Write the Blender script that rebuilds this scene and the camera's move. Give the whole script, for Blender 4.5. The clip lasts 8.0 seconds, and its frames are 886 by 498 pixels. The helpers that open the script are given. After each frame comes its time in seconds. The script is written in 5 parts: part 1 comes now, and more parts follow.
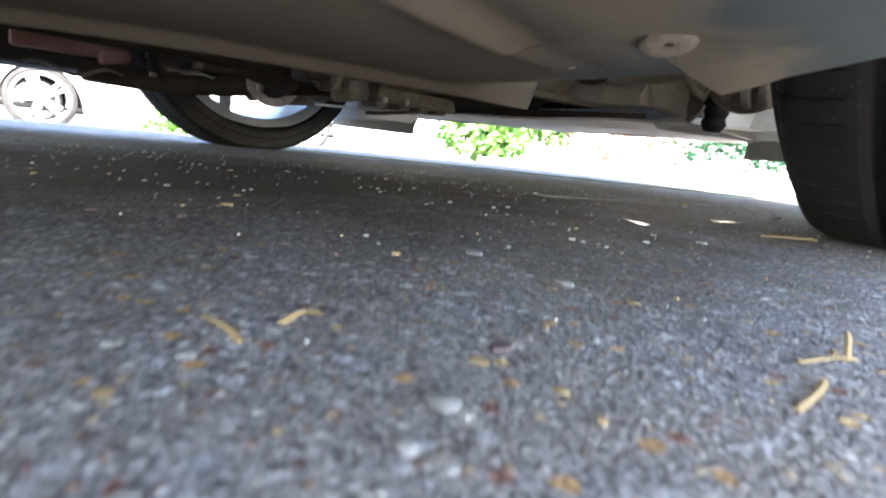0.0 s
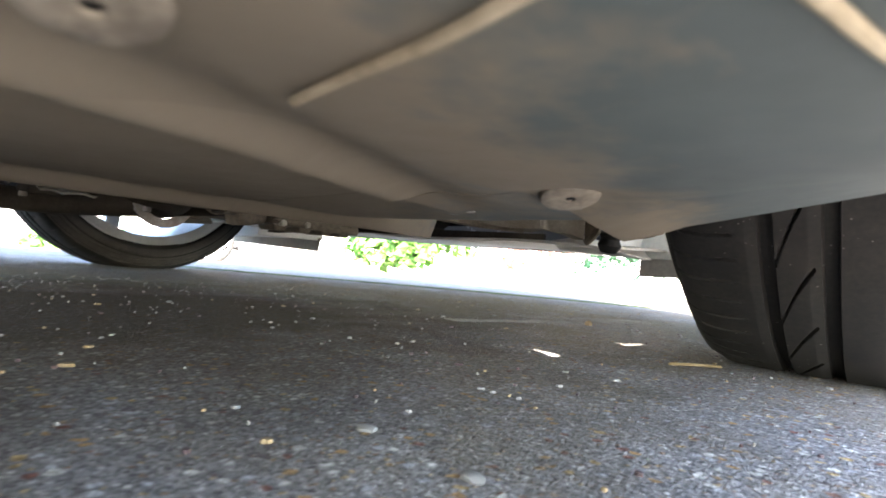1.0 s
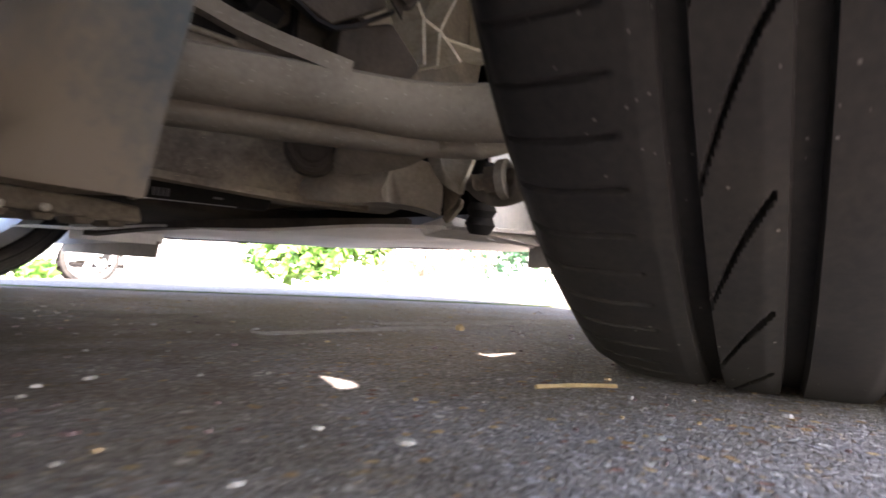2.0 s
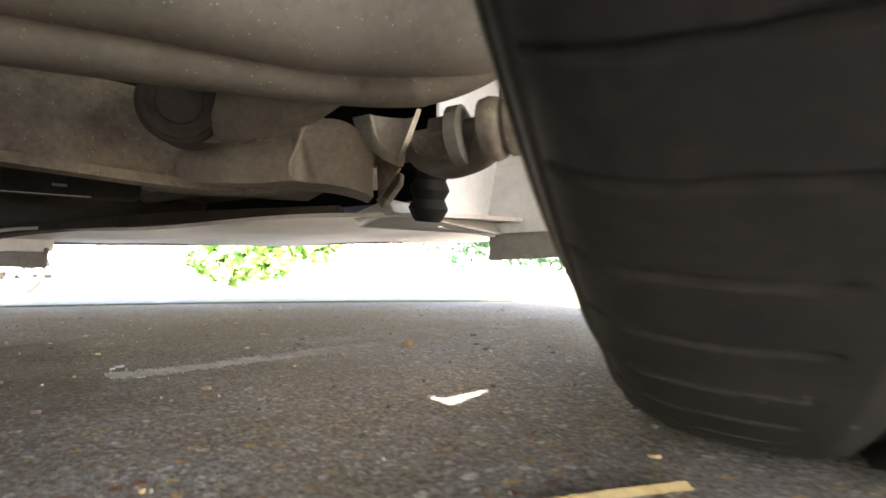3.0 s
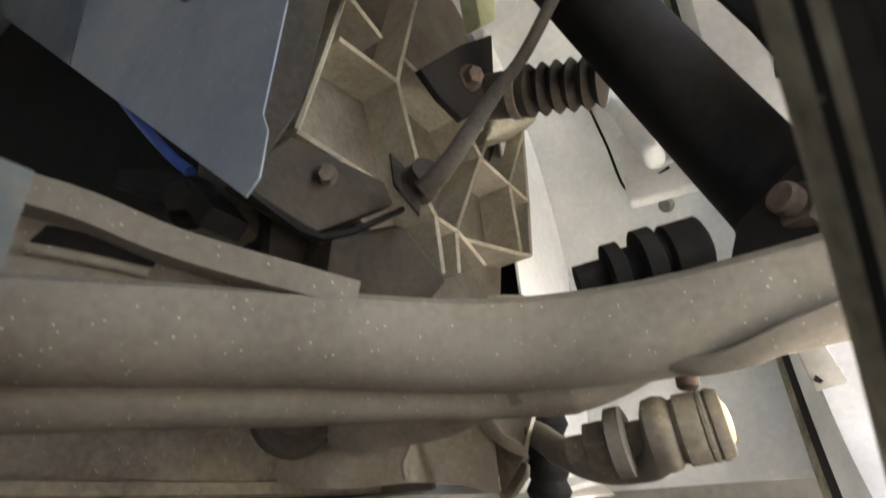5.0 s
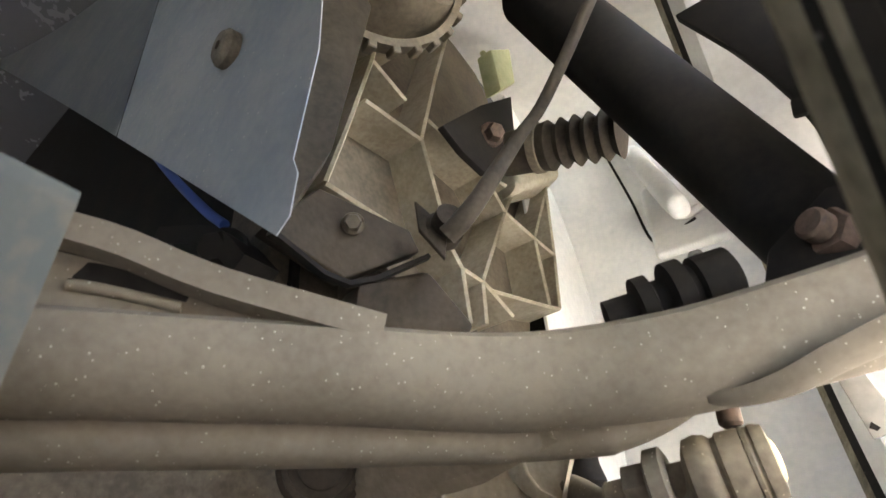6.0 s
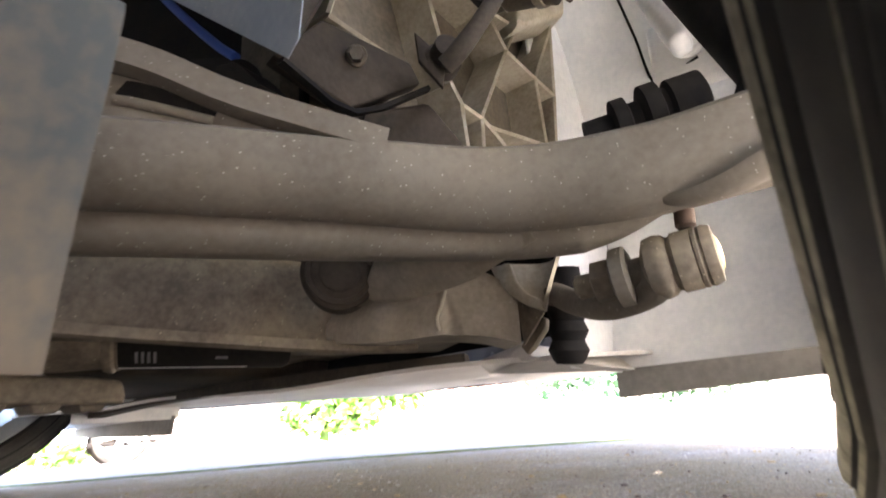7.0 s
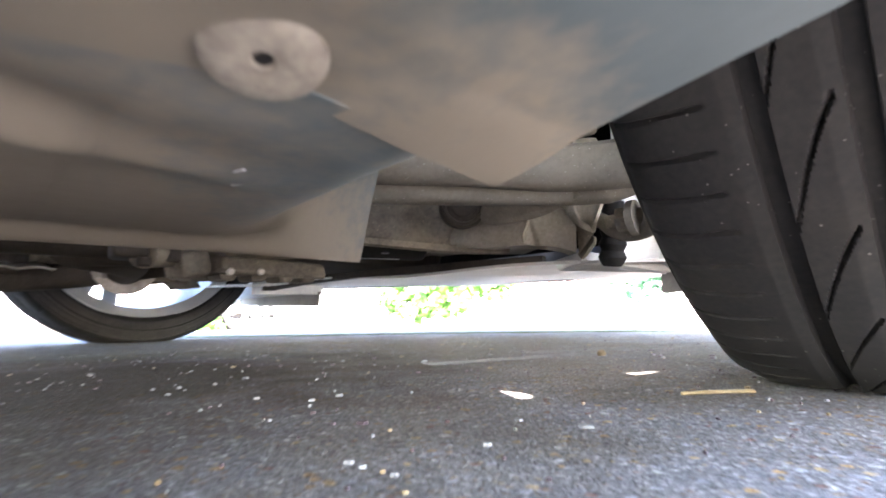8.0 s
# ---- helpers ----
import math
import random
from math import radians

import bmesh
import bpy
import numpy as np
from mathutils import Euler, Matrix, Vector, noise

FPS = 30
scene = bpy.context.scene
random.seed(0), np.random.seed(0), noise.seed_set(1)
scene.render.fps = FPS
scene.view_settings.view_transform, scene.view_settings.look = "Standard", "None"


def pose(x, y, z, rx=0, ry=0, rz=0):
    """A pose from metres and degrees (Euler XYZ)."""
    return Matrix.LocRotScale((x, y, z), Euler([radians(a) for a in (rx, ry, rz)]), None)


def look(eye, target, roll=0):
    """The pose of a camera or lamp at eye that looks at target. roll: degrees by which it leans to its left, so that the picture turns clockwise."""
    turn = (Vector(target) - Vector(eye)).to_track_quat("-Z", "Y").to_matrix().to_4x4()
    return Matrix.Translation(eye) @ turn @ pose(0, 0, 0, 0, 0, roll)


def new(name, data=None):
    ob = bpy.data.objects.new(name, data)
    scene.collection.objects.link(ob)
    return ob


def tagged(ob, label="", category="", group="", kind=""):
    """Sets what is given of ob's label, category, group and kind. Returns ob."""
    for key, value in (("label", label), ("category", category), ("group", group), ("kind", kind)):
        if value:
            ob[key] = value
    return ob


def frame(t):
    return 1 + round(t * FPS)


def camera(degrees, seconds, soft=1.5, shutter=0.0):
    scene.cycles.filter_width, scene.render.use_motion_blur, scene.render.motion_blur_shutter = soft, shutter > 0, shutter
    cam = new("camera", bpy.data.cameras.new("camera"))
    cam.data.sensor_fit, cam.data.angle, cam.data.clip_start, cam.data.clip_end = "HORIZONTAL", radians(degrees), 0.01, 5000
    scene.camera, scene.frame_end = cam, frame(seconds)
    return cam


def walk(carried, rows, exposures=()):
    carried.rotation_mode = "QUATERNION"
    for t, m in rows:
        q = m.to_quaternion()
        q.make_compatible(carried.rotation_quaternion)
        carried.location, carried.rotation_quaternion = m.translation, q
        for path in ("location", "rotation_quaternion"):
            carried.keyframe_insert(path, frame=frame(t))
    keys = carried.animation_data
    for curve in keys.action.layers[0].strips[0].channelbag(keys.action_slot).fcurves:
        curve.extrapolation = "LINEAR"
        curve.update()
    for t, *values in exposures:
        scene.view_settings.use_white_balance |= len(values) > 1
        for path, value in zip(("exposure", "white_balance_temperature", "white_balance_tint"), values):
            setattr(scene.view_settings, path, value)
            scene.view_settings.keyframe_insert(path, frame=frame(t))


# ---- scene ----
cam = camera(77.0, 8.0, soft=1.5, shutter=0.35)
PATH = [
    (0, (0.2, 0.26, 0.045), (-1.36, 1.461, -0.304), 5.6),
    (0.5, (0.177, 0.269, 0.063), (-1.289, 1.622, -0.081), 5.3),
    (1, (0.177, 0.287, 0.064), (-1.221, 1.716, 0.129), 4.8),
    (1.5, (0.157, 0.357, 0.052), (-1.148, 1.868, 0.174), 4.1),
    (2, (0.12, 0.493, 0.051), (-1.054, 2.108, 0.169), 2.3),
    (2.2, (0.113, 0.535, 0.051), (-1.012, 2.185, 0.163), 1.4),
    (3.3, (0.012, 0.619, 0.061), (-1.018, 2.332, 0.155), -0.6),
    (3.5, (-0.006, 0.62, 0.061), (-1.048, 2.324, 0.169), -1.1),
    (4, (-0.009, 0.615, 0.086), (-1.069, 2.295, 0.317), -1.5),
    (4.5, (-0.003, 0.607, 0.107), (-1.06, 2.225, 0.623), -2.2),
    (5, (-0.002, 0.597, 0.115), (-1.025, 2.113, 0.923), -4.7),
    (5.2, (-0.001, 0.593, 0.118), (-1.015, 2.061, 1.023), -4.9),
    (6.3, (-0.006, 0.603, 0.088), (-1.023, 1.971, 1.133), -5.1),
    (6.5, (-0.001, 0.601, 0.08), (-1.075, 2.02, 0.993), -5.1),
    (7, (0.012, 0.585, 0.068), (-1.184, 2.078, 0.653), -4.4),
    (7.5, (0.0755, 0.485, 0.0505), (-1.2335, 1.942, 0.4555), -3.3),
    (8, (0.156, 0.417, 0.05), (-1.329, 1.735, 0.286), -1.1),
]
EXPOSURES = [(0.0, 3.85, 6350, 13), (0.5, 4.0, 6600, 15), (1.0, 4.25, 6650, 11), (1.5, 4.45, 7050, 17), (2.0, 4.0, 7050, 25), (3.5, 4.85, 7550, 13), (4.0, 4.1, 7450, 15), (4.5, 4.35, 7350, 14), (5.0, 4.9, 7050, 13), (6.5, 5.3, 7300, 16), (7.0, 4.9, 7150, 21), (7.5, 4.9, 7050, 24), (8.0, 5.05, 6300, 18)]
walk(cam, [(t, look(eye, target, roll)) for t, eye, target, roll in PATH], EXPOSURES)

cam.data.dof.use_dof, cam.data.dof.focus_distance, cam.data.dof.aperture_fstop = True, 0.45, 20.0

# ---------------------------------------------------------------- light
SUN_EL, SUN_AZ = 45.0, 118.0  # azimuth clockwise from +y
world = bpy.data.worlds.new("daylight")
scene.world = world
world.use_nodes = True
wn = world.node_tree
sky = wn.nodes.new("ShaderNodeTexSky")
sky.sky_type, sky.sun_disc = "NISHITA", False
sky.sun_elevation, sky.sun_rotation = radians(SUN_EL), radians(SUN_AZ)
wn.links.new(sky.outputs[0], wn.nodes["Background"].inputs[0])
wn.nodes["Background"].inputs[1].default_value = 0.15
sun = new("sun", bpy.data.lights.new("sun", "SUN"))
sun.data.energy, sun.data.angle, sun.data.color = 4.5, radians(0.53), (1.0, 0.95, 0.87)
to_sun = Vector((math.sin(radians(SUN_AZ)) * math.cos(radians(SUN_EL)), math.cos(radians(SUN_AZ)) * math.cos(radians(SUN_EL)), math.sin(radians(SUN_EL))))
sun.matrix_world = look(to_sun * 30, (0, 0, 0))


# ---------------------------------------------------------------- materials
def surface(name, base, second, scale=8.0, rough=0.7, metal=0.0, fine=180.0, bump=0.15, specks=None, speck_amount=0.0, speck_scale=300.0, rough_var=0.15, spec=0.5, span=(0.52, 0.83), drift=None):
    """A worn surface: two colours mixed by coarse and fine noise, with relief, and specks of a third colour."""
    m = bpy.data.materials.new(name)
    m.use_nodes = True
    n, l = m.node_tree.nodes, m.node_tree.links
    b = n["Principled BSDF"]
    co = n.new("ShaderNodeTexCoord")
    big, small = n.new("ShaderNodeTexNoise"), n.new("ShaderNodeTexNoise")
    big.inputs["Scale"].default_value, big.inputs["Detail"].default_value, big.inputs["Roughness"].default_value = scale, 6, 0.62
    small.inputs["Scale"].default_value, small.inputs["Detail"].default_value = fine, 3
    for t in (big, small):
        l.new(co.outputs["Object"], t.inputs["Vector"])
    add = n.new("ShaderNodeMath")
    add.operation = "MULTIPLY_ADD"
    add.inputs[1].default_value, add.inputs[2].default_value = 0.35, 0.0
    l.new(small.outputs["Fac"], add.inputs[0])
    tot = n.new("ShaderNodeMath")
    tot.operation = "ADD"
    l.new(add.outputs[0], tot.inputs[0])
    l.new(big.outputs["Fac"], tot.inputs[1])
    ramp = n.new("ShaderNodeMapRange")
    ramp.inputs["From Min"].default_value, ramp.inputs["From Max"].default_value = span
    if drift:
        dot = n.new("ShaderNodeVectorMath")
        dot.operation = "DOT_PRODUCT"
        dot.inputs[1].default_value = drift[:3]
        l.new(co.outputs["Object"], dot.inputs[0])
        shift = n.new("ShaderNodeMath")
        shift.operation, shift.use_clamp = "ADD", False
        shift.inputs[1].default_value = drift[3]
        l.new(dot.outputs["Value"], shift.inputs[0])
        more = n.new("ShaderNodeMath")
        more.operation = "ADD"
        l.new(tot.outputs[0], more.inputs[0])
        l.new(shift.outputs[0], more.inputs[1])
        l.new(more.outputs[0], ramp.inputs["Value"])
    else:
        l.new(tot.outputs[0], ramp.inputs["Value"])
    mix = n.new("ShaderNodeMix")
    mix.data_type = "RGBA"
    mix.inputs["A"].default_value, mix.inputs["B"].default_value = (*base, 1), (*second, 1)
    l.new(ramp.outputs[0], mix.inputs["Factor"])
    out = mix.outputs["Result"]
    if specks:
        vor = n.new("ShaderNodeTexVoronoi")
        vor.inputs["Scale"].default_value = speck_scale
        l.new(co.outputs["Object"], vor.inputs["Vector"])
        lt = n.new("ShaderNodeMath")
        lt.operation = "LESS_THAN"
        lt.inputs[1].default_value = speck_amount
        l.new(vor.outputs["Distance"], lt.inputs[0])
        cell = n.new("ShaderNodeSeparateColor")
        l.new(vor.outputs["Color"], cell.inputs[0])
        size = n.new("ShaderNodeMath")
        size.operation = "MULTIPLY"
        size.inputs[1].default_value = speck_amount * 1.5
        l.new(cell.outputs[1], size.inputs[0])
        l.new(size.outputs[0], lt.inputs[1])
        some = n.new("ShaderNodeMath")
        some.operation = "GREATER_THAN"
        some.inputs[1].default_value = 0.76
        l.new(cell.outputs[0], some.inputs[0])
        few = n.new("ShaderNodeMath")
        few.operation = "MULTIPLY"
        l.new(lt.outputs[0], few.inputs[0])
        l.new(some.outputs[0], few.inputs[1])
        thin = n.new("ShaderNodeMath")
        thin.operation = "MULTIPLY"
        gate = n.new("ShaderNodeMath")
        gate.operation = "GREATER_THAN"
        gate.inputs[1].default_value = 0.46
        l.new(big.outputs["Fac"], gate.inputs[0])
        l.new(few.outputs[0], thin.inputs[0])
        l.new(gate.outputs[0], thin.inputs[1])
        mix2 = n.new("ShaderNodeMix")
        mix2.data_type = "RGBA"
        mix2.inputs["B"].default_value = (*specks, 1)
        l.new(out, mix2.inputs["A"])
        l.new(thin.outputs[0], mix2.inputs["Factor"])
        out = mix2.outputs["Result"]
    l.new(out, b.inputs["Base Color"])
    rr = n.new("ShaderNodeMapRange")
    rr.inputs["To Min"].default_value, rr.inputs["To Max"].default_value = max(0.02, rough - rough_var), min(1, rough + rough_var)
    l.new(tot.outputs[0], rr.inputs["Value"])
    l.new(rr.outputs[0], b.inputs["Roughness"])
    b.inputs["Metallic"].default_value = metal
    b.inputs["Specular IOR Level"].default_value = spec
    bp = n.new("ShaderNodeBump")
    bp.inputs["Strength"].default_value, bp.inputs["Distance"].default_value = bump, 0.002
    l.new(tot.outputs[0], bp.inputs["Height"])
    l.new(bp.outputs[0], b.inputs["Normal"])
    return m


M_SEAM = surface("dusty_seam", (0.20, 0.165, 0.11), (0.33, 0.28, 0.20), 60, 0.8, fine=400, bump=0.15, spec=0.25)
M_PLASTIC = surface("dusty_plastic", (0.075, 0.088, 0.088), (0.165, 0.140, 0.105), 5.5, 0.65, fine=150, bump=0.22, spec=0.25, span=(0.53, 0.80), drift=(-2.73, -3.4, -0.6, 1.76))
M_CORNER = surface("dusty_corner_plastic", (0.058, 0.071, 0.071), (0.150, 0.128, 0.096), 14, 0.65, fine=150, bump=0.22, spec=0.25, span=(0.53, 0.80), drift=(-8.0, -2.0, 0.0, 1.72))
M_DUSTBOLT = surface("dusty_fastener", (0.104, 0.090, 0.072), (0.203, 0.178, 0.140), 120, 0.75, fine=500, bump=0.25, spec=0.3)
M_PLATE = surface("blue_grey_plate", (0.22, 0.262, 0.295), (0.32, 0.345, 0.355), 12, 0.6, fine=160, bump=0.1, specks=(0.42, 0.44, 0.44), speck_amount=0.14, speck_scale=300)
M_BUSH = surface("grimy_rubber", (0.026, 0.021, 0.016), (0.060, 0.049, 0.036), 30, 0.8, fine=300, bump=0.2, spec=0.25)
M_ARM = surface("dusty_arm", (0.099, 0.085, 0.066), (0.160, 0.140, 0.112), 11, 0.85, fine=260, bump=0.14, specks=(0.35, 0.33, 0.29), speck_amount=0.17, speck_scale=560, spec=0.3)
M_BEAM = surface("grimy_steel", (0.075, 0.060, 0.043), (0.185, 0.153, 0.109), 22, 0.85, fine=240, bump=0.2, specks=(0.36, 0.31, 0.22), speck_amount=0.16, speck_scale=420)
# Dusty steel, paler than M_ARM to stand for missing bounce light
M_STEEL = surface("dusty_lit_steel", (0.165, 0.140, 0.106), (0.265, 0.232, 0.182), 22, 0.85, fine=260, bump=0.16, specks=(0.38, 0.36, 0.31), speck_amount=0.10, speck_scale=520, spec=0.3)
M_ALU = surface("cast_aluminium", (0.216, 0.184, 0.130), (0.389, 0.353, 0.281), 14, 0.6, metal=0.2, fine=240, bump=0.25)
# Darker copy of M_ALU: grime and shade between the ribs put into colour
M_ALU_SHADED = surface("shaded_dusty_aluminium", (0.046, 0.037, 0.025), (0.125, 0.105, 0.075), 16, 0.7, metal=0.1, fine=240, bump=0.25)
M_ALU_DARK = surface("stained_aluminium", (0.085, 0.070, 0.050), (0.20, 0.168, 0.122), 14, 0.7, metal=0.1, fine=240, bump=0.2)
M_RUBBER = surface("tyre_rubber", (0.010, 0.010, 0.0105), (0.026, 0.024, 0.021), 10, 0.8, fine=300, bump=0.15, specks=(0.11, 0.105, 0.095), speck_amount=0.13, speck_scale=300, spec=0.2)
M_SIDEWALL = surface("dusty_sidewall", (0.014, 0.012, 0.010), (0.042, 0.036, 0.028), 12, 0.85, fine=150, bump=0.1)
M_DUSTBAND = surface("pale_dusty_band", (0.13, 0.118, 0.085), (0.31, 0.285, 0.21), 45, 0.85, fine=260, bump=0.2, spec=0.2)
M_RIM = surface("silver_alloy", (0.55, 0.55, 0.54), (0.68, 0.68, 0.66), 12, 0.42, metal=0.55, fine=200, bump=0.04)
M_LINER = surface("pale_liner", (0.60, 0.62, 0.62), (0.78, 0.78, 0.76), 8, 0.7, fine=150, bump=0.08)
M_FLAP = surface("grey_flap", (0.16, 0.155, 0.145), (0.26, 0.25, 0.23), 8, 0.7, fine=150, bump=0.08)
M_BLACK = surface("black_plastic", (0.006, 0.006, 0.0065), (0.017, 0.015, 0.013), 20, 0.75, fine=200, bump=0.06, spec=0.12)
# Oily casting, coloured darker still to stand for shade inside the engine bay
M_CASE = surface("oily_shaded_casting", (0.020, 0.0155, 0.011), (0.052, 0.041, 0.029), 16, 0.75, fine=240, bump=0.2, spec=0.25)
M_PINK = surface("red_oxide_paint", (0.30, 0.13, 0.11), (0.36, 0.20, 0.17), 20, 0.7, fine=200, bump=0.1)
M_LAMP = surface("lamp_glass", (0.55, 0.57, 0.6), (0.65, 0.66, 0.68), 4, 0.12, fine=60, bump=0.0, rough_var=0.03)
M_REDLAMP = surface("red_lamp", (0.30, 0.01, 0.01), (0.4, 0.02, 0.02), 4, 0.15, fine=60, bump=0.0, rough_var=0.03)
M_RUST = surface("rusty_steel", (0.052, 0.038, 0.030), (0.14, 0.098, 0.075), 60, 0.75, metal=0.3, fine=400, bump=0.3)
M_BRASS = surface("yellow_zinc", (0.45, 0.30, 0.06), (0.65, 0.50, 0.18), 80, 0.45, metal=0.6, fine=400, bump=0.2)
M_BOLT = surface("zinc_bolt", (0.30, 0.27, 0.22), (0.50, 0.46, 0.40), 60, 0.5, metal=0.6, fine=400, bump=0.2)
M_FLOOR = surface("floor_panel", (0.42, 0.40, 0.36), (0.60, 0.57, 0.52), 4, 0.5, fine=90, bump=0.05)
M_PAINT = surface("body_paint", (0.30, 0.31, 0.33), (0.33, 0.34, 0.36), 3, 0.25, metal=0.4, fine=60, bump=0.01, rough_var=0.05)
M_WHITE = surface("white_paint", (0.74, 0.74, 0.73), (0.8, 0.8, 0.79), 2, 0.3, fine=60, bump=0.01, rough_var=0.05)
M_GLASS = surface("dark_glass", (0.02, 0.025, 0.03), (0.03, 0.035, 0.04), 2, 0.08, fine=40, bump=0.0, rough_var=0.03)
M_BLUE = surface("blue_hose", (0.02, 0.05, 0.20), (0.03, 0.08, 0.28), 20, 0.5, fine=200, bump=0.05)
M_GREEN = surface("pale_green_plastic", (0.34, 0.37, 0.20), (0.46, 0.47, 0.28), 30, 0.5, fine=200, bump=0.05)
M_PRINT = surface("faded_print", (0.10, 0.10, 0.10), (0.16, 0.16, 0.16), 30, 0.6, fine=200, bump=0.02)
M_LABEL = surface("white_print", (0.6, 0.6, 0.6), (0.75, 0.75, 0.75), 30, 0.6, fine=200, bump=0.02)
M_LEAF = surface("ivy_leaf", (0.07, 0.19, 0.03), (0.20, 0.36, 0.08), 5, 0.5, fine=60, bump=0.1)
M_LEAF2 = surface("shrub_leaf", (0.03, 0.10, 0.05), (0.08, 0.20, 0.10), 5, 0.55, fine=60, bump=0.1)
M_STRAW = surface("dry_straw", (0.27, 0.18, 0.075), (0.42, 0.32, 0.17), 60, 0.8, fine=500, bump=0.2)
M_WALL = surface("rendered_wall", (0.6, 0.58, 0.54), (0.7, 0.68, 0.64), 1.5, 0.9, fine=40, bump=0.2)
M_MOSS = surface("moss", (0.06, 0.07, 0.02), (0.12, 0.14, 0.04), 30, 0.95, fine=200, bump=0.5)


def asphalt():
    """Worn asphalt: grey binder with close-packed chippings, many grey, some pale, ochre, red and blue, and brown dust.
    Shade under the car is put into the colour.
    """
    m = bpy.data.materials.new("asphalt")
    m.use_nodes = True
    n, l = m.node_tree.nodes, m.node_tree.links
    b = n["Principled BSDF"]
    co = n.new("ShaderNodeTexCoord")
    warp = n.new("ShaderNodeTexNoise")
    warp.inputs["Scale"].default_value, warp.inputs["Detail"].default_value = 260, 2
    l.new(co.outputs["Object"], warp.inputs["Vector"])
    wmix = n.new("ShaderNodeVectorMath")
    wmix.operation = "MULTIPLY_ADD"
    wmix.inputs[1].default_value = (0.0035, 0.0035, 0.0035)
    l.new(warp.outputs["Color"], wmix.inputs[0])
    l.new(co.outputs["Object"], wmix.inputs[2])

    def layer(scale, stops, low, high):
        cells = n.new("ShaderNodeTexVoronoi")
        cells.inputs["Scale"].default_value = scale
        l.new(wmix.outputs[0], cells.inputs["Vector"])
        sep = n.new("ShaderNodeSeparateColor")
        l.new(cells.outputs["Color"], sep.inputs[0])
        ramp = n.new("ShaderNodeValToRGB")
        ramp.color_ramp.interpolation = "CONSTANT"
        e = ramp.color_ramp.elements
        e[0].position, e[0].color = 0.0, (*stops[0][1], 1)
        e[1].position, e[1].color = stops[-1][0], (*stops[-1][1], 1)
        for p, c in stops[1:-1]:
            e.new(p).color = (*c, 1)
        l.new(sep.outputs[0], ramp.inputs[0])
        edge = n.new("ShaderNodeMapRange")
        edge.inputs["From Min"].default_value, edge.inputs["From Max"].default_value = low, high
        edge.inputs["To Min"].default_value, edge.inputs["To Max"].default_value = 1.0, 0.0
        l.new(cells.outputs["Distance"], edge.inputs["Value"])
        return ramp.outputs[0], edge.outputs[0], sep.outputs[1]

    def mixed(a, c, fac):
        mx = n.new("ShaderNodeMix")
        mx.data_type = "RGBA"
        l.new(fac, mx.inputs["Factor"])
        for v, k in ((a, "A"), (c, "B")):
            if isinstance(v, tuple):
                mx.inputs[k].default_value = (*v, 1)
            else:
                l.new(v, mx.inputs[k])
        return mx.outputs["Result"]

    fine = [(0.0, (0.11, 0.11, 0.125)), (0.22, (0.16, 0.16, 0.175)), (0.46, (0.22, 0.22, 0.235)), (0.64, (0.30, 0.295, 0.30)), (0.76, (0.20, 0.135, 0.105)), (0.82, (0.33, 0.325, 0.33)), (0.90, (0.34, 0.26, 0.16)), (0.94, (0.44, 0.43, 0.42))]
    coarse = [(0.0, (0.34, 0.35, 0.38)), (0.30, (0.24, 0.25, 0.28)), (0.48, (0.36, 0.22, 0.10)), (0.60, (0.17, 0.075, 0.065)), (0.70, (0.50, 0.49, 0.47)), (0.84, (0.42, 0.30, 0.15)), (0.92, (0.09, 0.085, 0.10))]
    c1, e1, _ = layer(400, fine, 0.34, 0.62)
    c2, e2, pick = layer(170, coarse, 0.30, 0.44)
    some = n.new("ShaderNodeMath")
    some.operation = "GREATER_THAN"
    some.inputs[1].default_value = 0.60
    l.new(pick, some.inputs[0])
    both = n.new("ShaderNodeMath")
    both.operation = "MULTIPLY"
    l.new(some.outputs[0], both.inputs[0])
    l.new(e2, both.inputs[1])
    out = mixed((0.19, 0.187, 0.195), c1, e1)
    out = mixed(out, c2, both.outputs[0])
    stain = n.new("ShaderNodeTexNoise")
    stain.inputs["Scale"].default_value, stain.inputs["Detail"].default_value, stain.inputs["Roughness"].default_value = 3.2, 8, 0.68
    l.new(co.outputs["Object"], stain.inputs["Vector"])
    sr = n.new("ShaderNodeMapRange")
    sr.inputs["From Min"].default_value, sr.inputs["From Max"].default_value, sr.inputs["To Max"].default_value = 0.36, 0.62, 0.72
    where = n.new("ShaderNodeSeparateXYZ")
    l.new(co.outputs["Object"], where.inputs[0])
    # Brown grows with y: dust, with warm light under the car put in
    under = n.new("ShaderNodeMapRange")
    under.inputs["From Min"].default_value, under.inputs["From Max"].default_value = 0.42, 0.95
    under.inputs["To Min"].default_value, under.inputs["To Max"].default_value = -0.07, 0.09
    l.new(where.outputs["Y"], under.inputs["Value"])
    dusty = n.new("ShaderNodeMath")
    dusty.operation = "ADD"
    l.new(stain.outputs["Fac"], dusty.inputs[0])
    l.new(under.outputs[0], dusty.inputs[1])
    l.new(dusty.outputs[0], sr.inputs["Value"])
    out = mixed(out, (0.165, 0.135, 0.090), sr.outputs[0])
    grain = n.new("ShaderNodeTexNoise")
    grain.inputs["Scale"].default_value, grain.inputs["Detail"].default_value, grain.inputs["Roughness"].default_value = 520, 3, 0.7
    l.new(co.outputs["Object"], grain.inputs["Vector"])
    spread = n.new("ShaderNodeMapRange")
    spread.inputs["From Min"].default_value, spread.inputs["From Max"].default_value = 0.36, 0.64
    spread.inputs["To Min"].default_value, spread.inputs["To Max"].default_value = 0.60, 1.75
